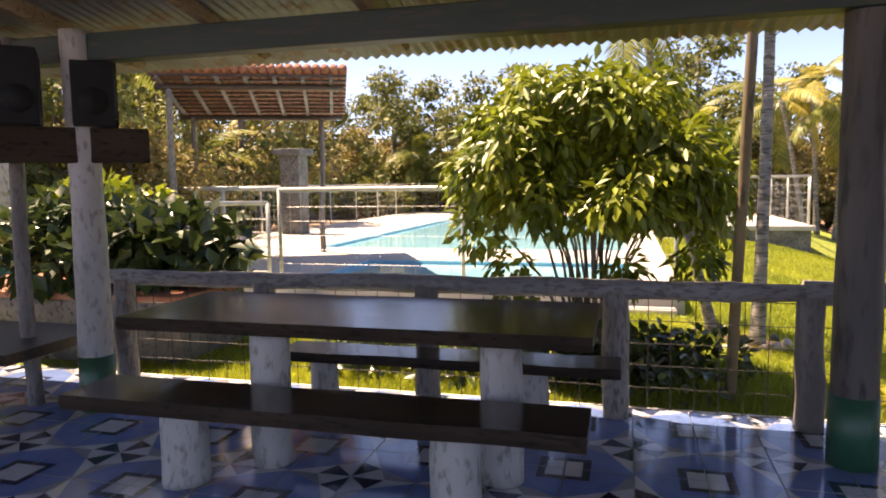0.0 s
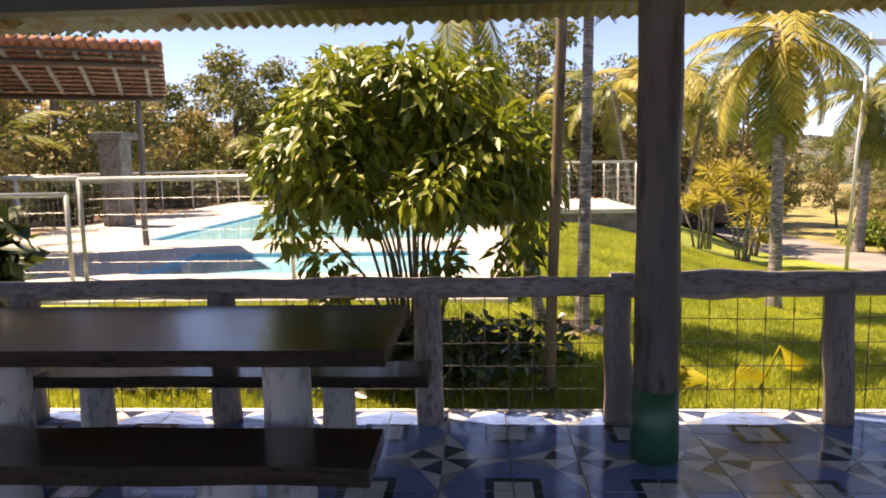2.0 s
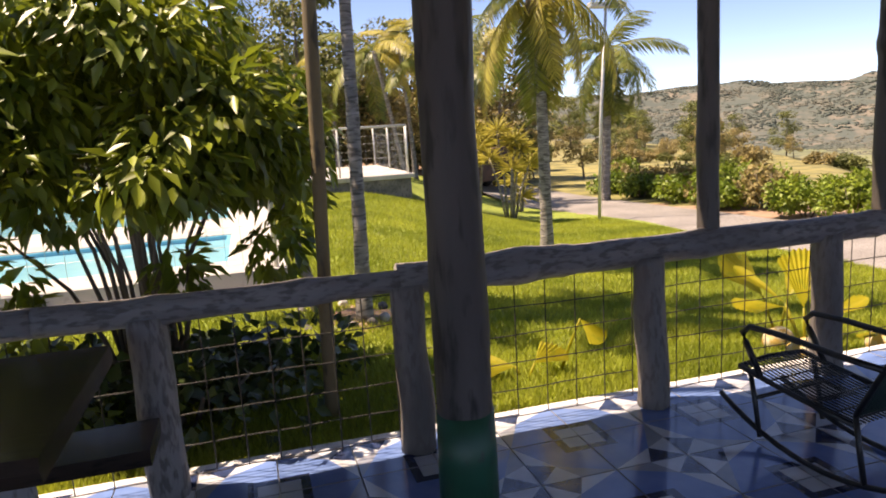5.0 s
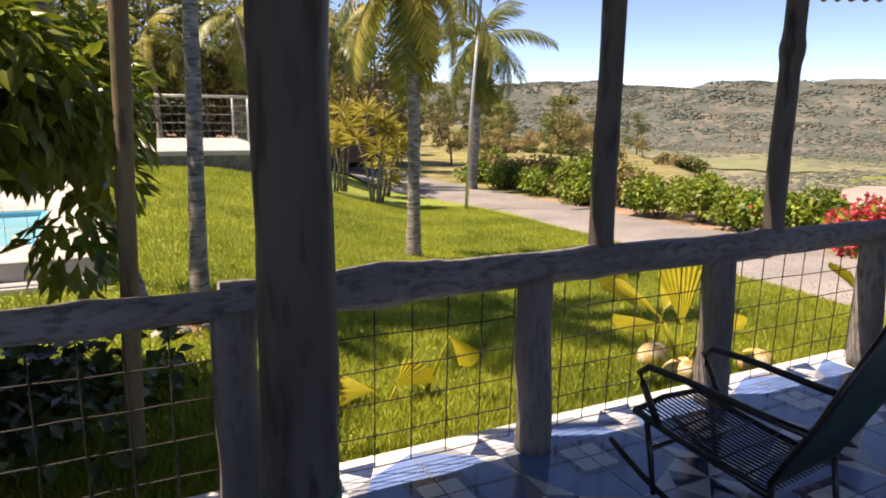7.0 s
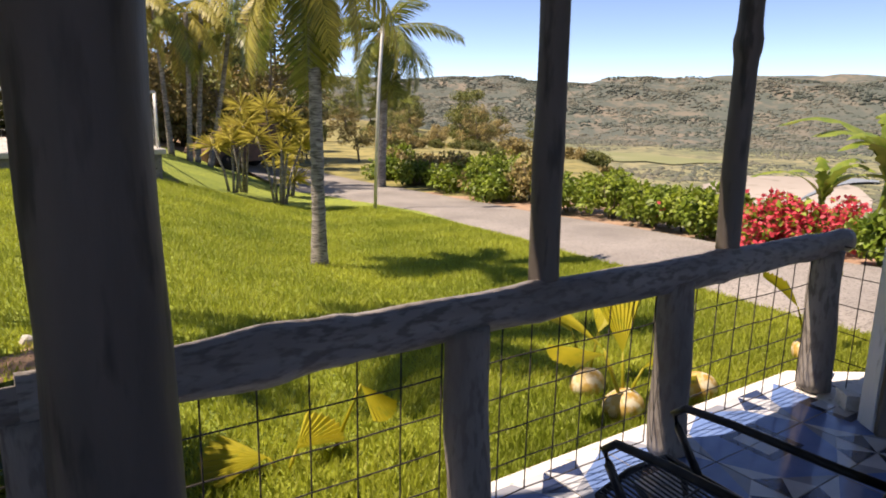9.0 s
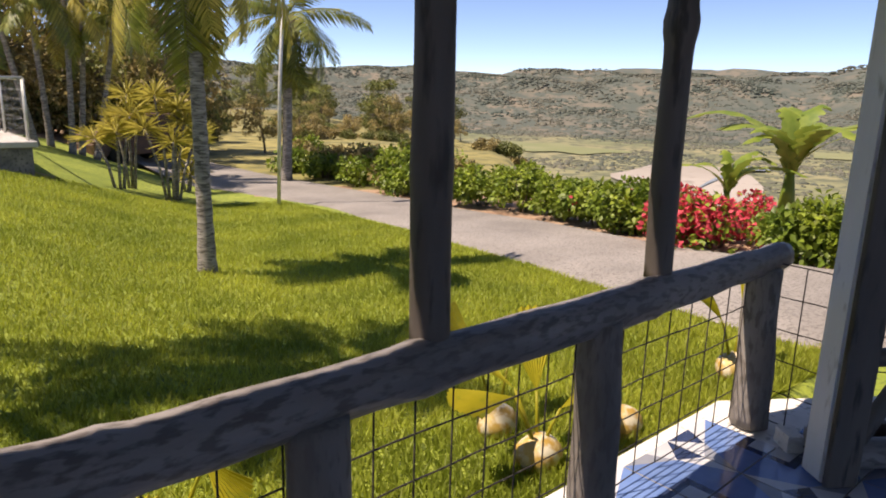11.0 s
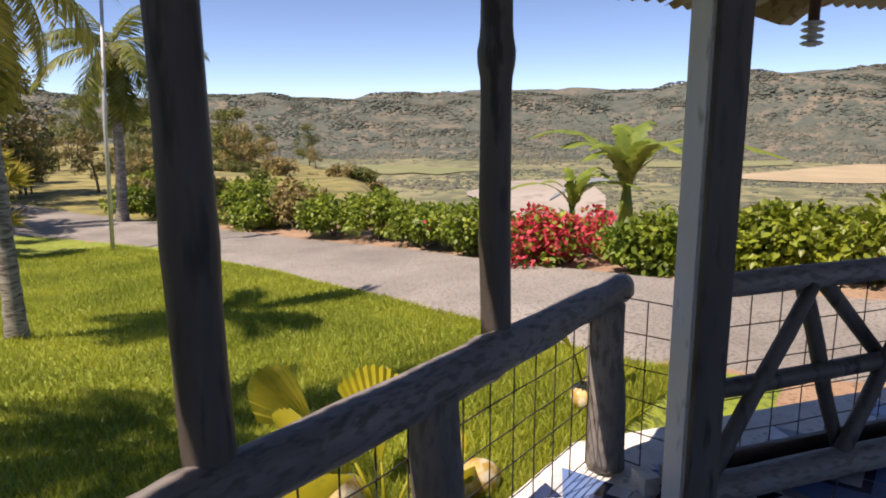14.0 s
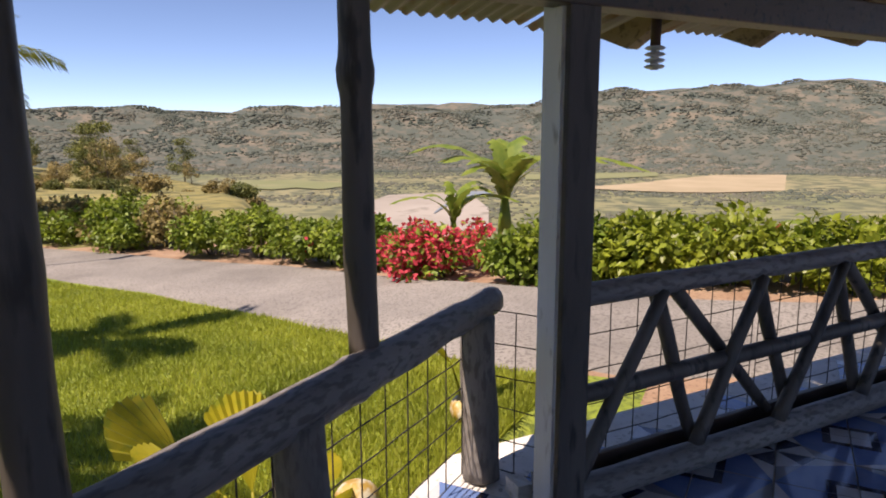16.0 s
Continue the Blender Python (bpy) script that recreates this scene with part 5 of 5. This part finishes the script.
for i in range(11):
    y = -1.25 + i * 0.24
    box("batten", (-1.4, y, 3.0), (1.75, y + 0.04, 3.035), M_DARKWOOD, shed, 0.004, rot=ROOF_TILT)
for i in range(22):
    x = -1.36 + i * 0.145
    for k in range(6):
        y0 = -1.3 + k * 0.44
        tube("clay_tile", [(x, y0, 3.125 - 0.17 * y0), (x, y0 + 0.48, 3.11 - 0.17 * (y0 + 0.48))], [0.077, 0.068], M_TERRA, shed, 8)

plt = thing("stone_planter", "low dark stone planter wall with plants", "planter", at=(-4.6, 5.9, 0))
box("wall", (-1.6, -0.55, -0.2), (1.15, 0.5, 0.46), M_STONE, plt, 0.03)
box("coping", (-1.65, -0.6, 0.46), (1.2, 0.55, 0.52), M_TERRA, plt, 0.015)
# planter leaves carry shade in their base colour
hedge_bush(-4.9, 5.9, 1.7, 0.95, "dark leafy ornamental plant in a stone planter, shade in its leaf colour", 201, material=M_SHADED_ORNAMENT, n=1700, size=(0.1, 0.2), z=0.52, name="planter_plant")
hedge_bush(-3.9, 5.95, 1.1, 0.75, "broad-leaved dark plant in a stone planter, shade in its leaf colour", 202, material=M_SHADED_ORNAMENT, n=700, size=(0.14, 0.26), z=0.52, name="planter_plant")
hedge_bush(-7.2, 8.6, 2.6, 2.1, "bright yellow-green shrub behind a planter", 203, material=M_LEAF, n=2200, size=(0.14, 0.26), name="garden_shrub")
hedge_bush(-9.2, 8.2, 2.2, 1.7, "green shrub beside a lawn", 204, material=M_HEDGE, n=1800, size=(0.14, 0.26), name="garden_shrub")
picnic("low_table", -6.6, -3.35, 3.55, 4.45, 0.46, 0.07, [(-6.0, 4.0), (-4.2, 4.0)], "low reddish plank table on log legs", "table", 41.0, 0.1, "tabletop", M_DARKWOOD)

# ---------- porch tiles ----------
M_T = [mat("tile_pale", (0.50, 0.51, 0.54), (0.58, 0.59, 0.62), 9, 0.05, 0.03, rough2=0.14, rand=0.06, spec=1.0),
       mat("tile_navy", (0.022, 0.035, 0.085), (0.035, 0.05, 0.11), 9, 0.05, 0.03, rough2=0.13, rand=0.12, spec=1.0),
       mat("tile_blue", (0.11, 0.19, 0.42), (0.15, 0.24, 0.48), 9, 0.05, 0.03, rough2=0.13, rand=0.1, spec=1.0),
       mat("tile_grey", (0.24, 0.26, 0.30), (0.30, 0.31, 0.35), 9, 0.05, 0.03, rough2=0.14, rand=0.08, spec=1.0),
       mat("tile_side", (0.30, 0.29, 0.28), (0.36, 0.35, 0.34), 9, 0.5, 0.0)]
TS = 0.334
TILE_FACES = [([(0, 0), (.26, 0), (.26, .26), (0, .26)], 0), ([(.26, 0), (.38, 0), (.38, .38), (.26, .26)], 1), ([(0, .26), (.26, .26), (.38, .38), (0, .38)], 1),
              ([(.38, 0), (1, 0), (.66, .66), (.38, .38)], 2), ([(0, .38), (.38, .38), (.66, .66), (0, 1)], 2),
              ([(1, 0), (1, .48), (.66, .66)], 0), ([(1, .48), (1, 1), (.66, .66)], 1), ([(0, 1), (.66, .66), (.48, 1)], 3), ([(.48, 1), (.66, .66), (1, 1)], 0)]


def tile_data():
    V, F, S = [], [], []
    for poly, slot in TILE_FACES:
        o = len(V)
        V += [((u - 0.5) * TS, (v - 0.5) * TS, 0.0) for u, v in poly]
        F.append(tuple(range(o, o + len(poly))))
        S.append(slot)
    h = TS / 2
    c = [(-h, -h), (h, -h), (h, h), (-h, h)]
    o = len(V)
    V += [(x, y, 0.0) for x, y in c] + [(x * 1.006, y * 1.006, -0.008) for x, y in c]
    for i in range(4):
        j = (i + 1) % 4
        F.append((o + i, o + 4 + i, o + 4 + j, o + j))
        S.append(4)
    return V, F, S


TV, TF, TSLOT = tile_data()
tile_me = bpy.data.meshes.new("tile")
tile_me.from_pydata(TV, [], TF)
for m in M_T:
    tile_me.materials.append(m)
tile_me.polygons.foreach_set("material_index", TSLOT)
tile_me.update()
rt = random.Random(4)
RV, RF, RS = [], [], []
for i in range(-38, 36):
    for j in range(-34, 1):
        cx, cy = 0.6 + 0.34 * (i + 0.5), 4.45 + 0.34 * (j + 0.5)
        d_edge = (cx - 5.75) * 0.563 + (cy - 4.31) * 0.826
        if cx < -11.8 or cx > 11.8 or d_edge > -0.26 or cy < -6.8:
            continue
        q = {(0, 0): 0, (1, 0): 90, (1, 1): 180, (0, 1): 270}[(i % 2, j % 2)]
        m = pose(cx, cy, -0.001 + rt.uniform(-0.0008, 0.0008), rt.uniform(-0.12, 0.12), rt.uniform(-0.12, 0.12), q)
        if cy > 2.6 and -3.2 < cx < 6.6:
            ob = new("tile", tile_me)
            ob.parent = floor
            ob.matrix_basis = m
        else:
            o = len(RV)
            RV += [tuple(m @ Vector(v)) for v in TV]
            RF += [tuple(k + o for k in f) for f in TF]
            RS += TSLOT
rest = mesh_ob("tiles", RV, RF, M_T, floor)
rest.data.polygons.foreach_set("material_index", RS)
tagged(rest, kind="stuff")
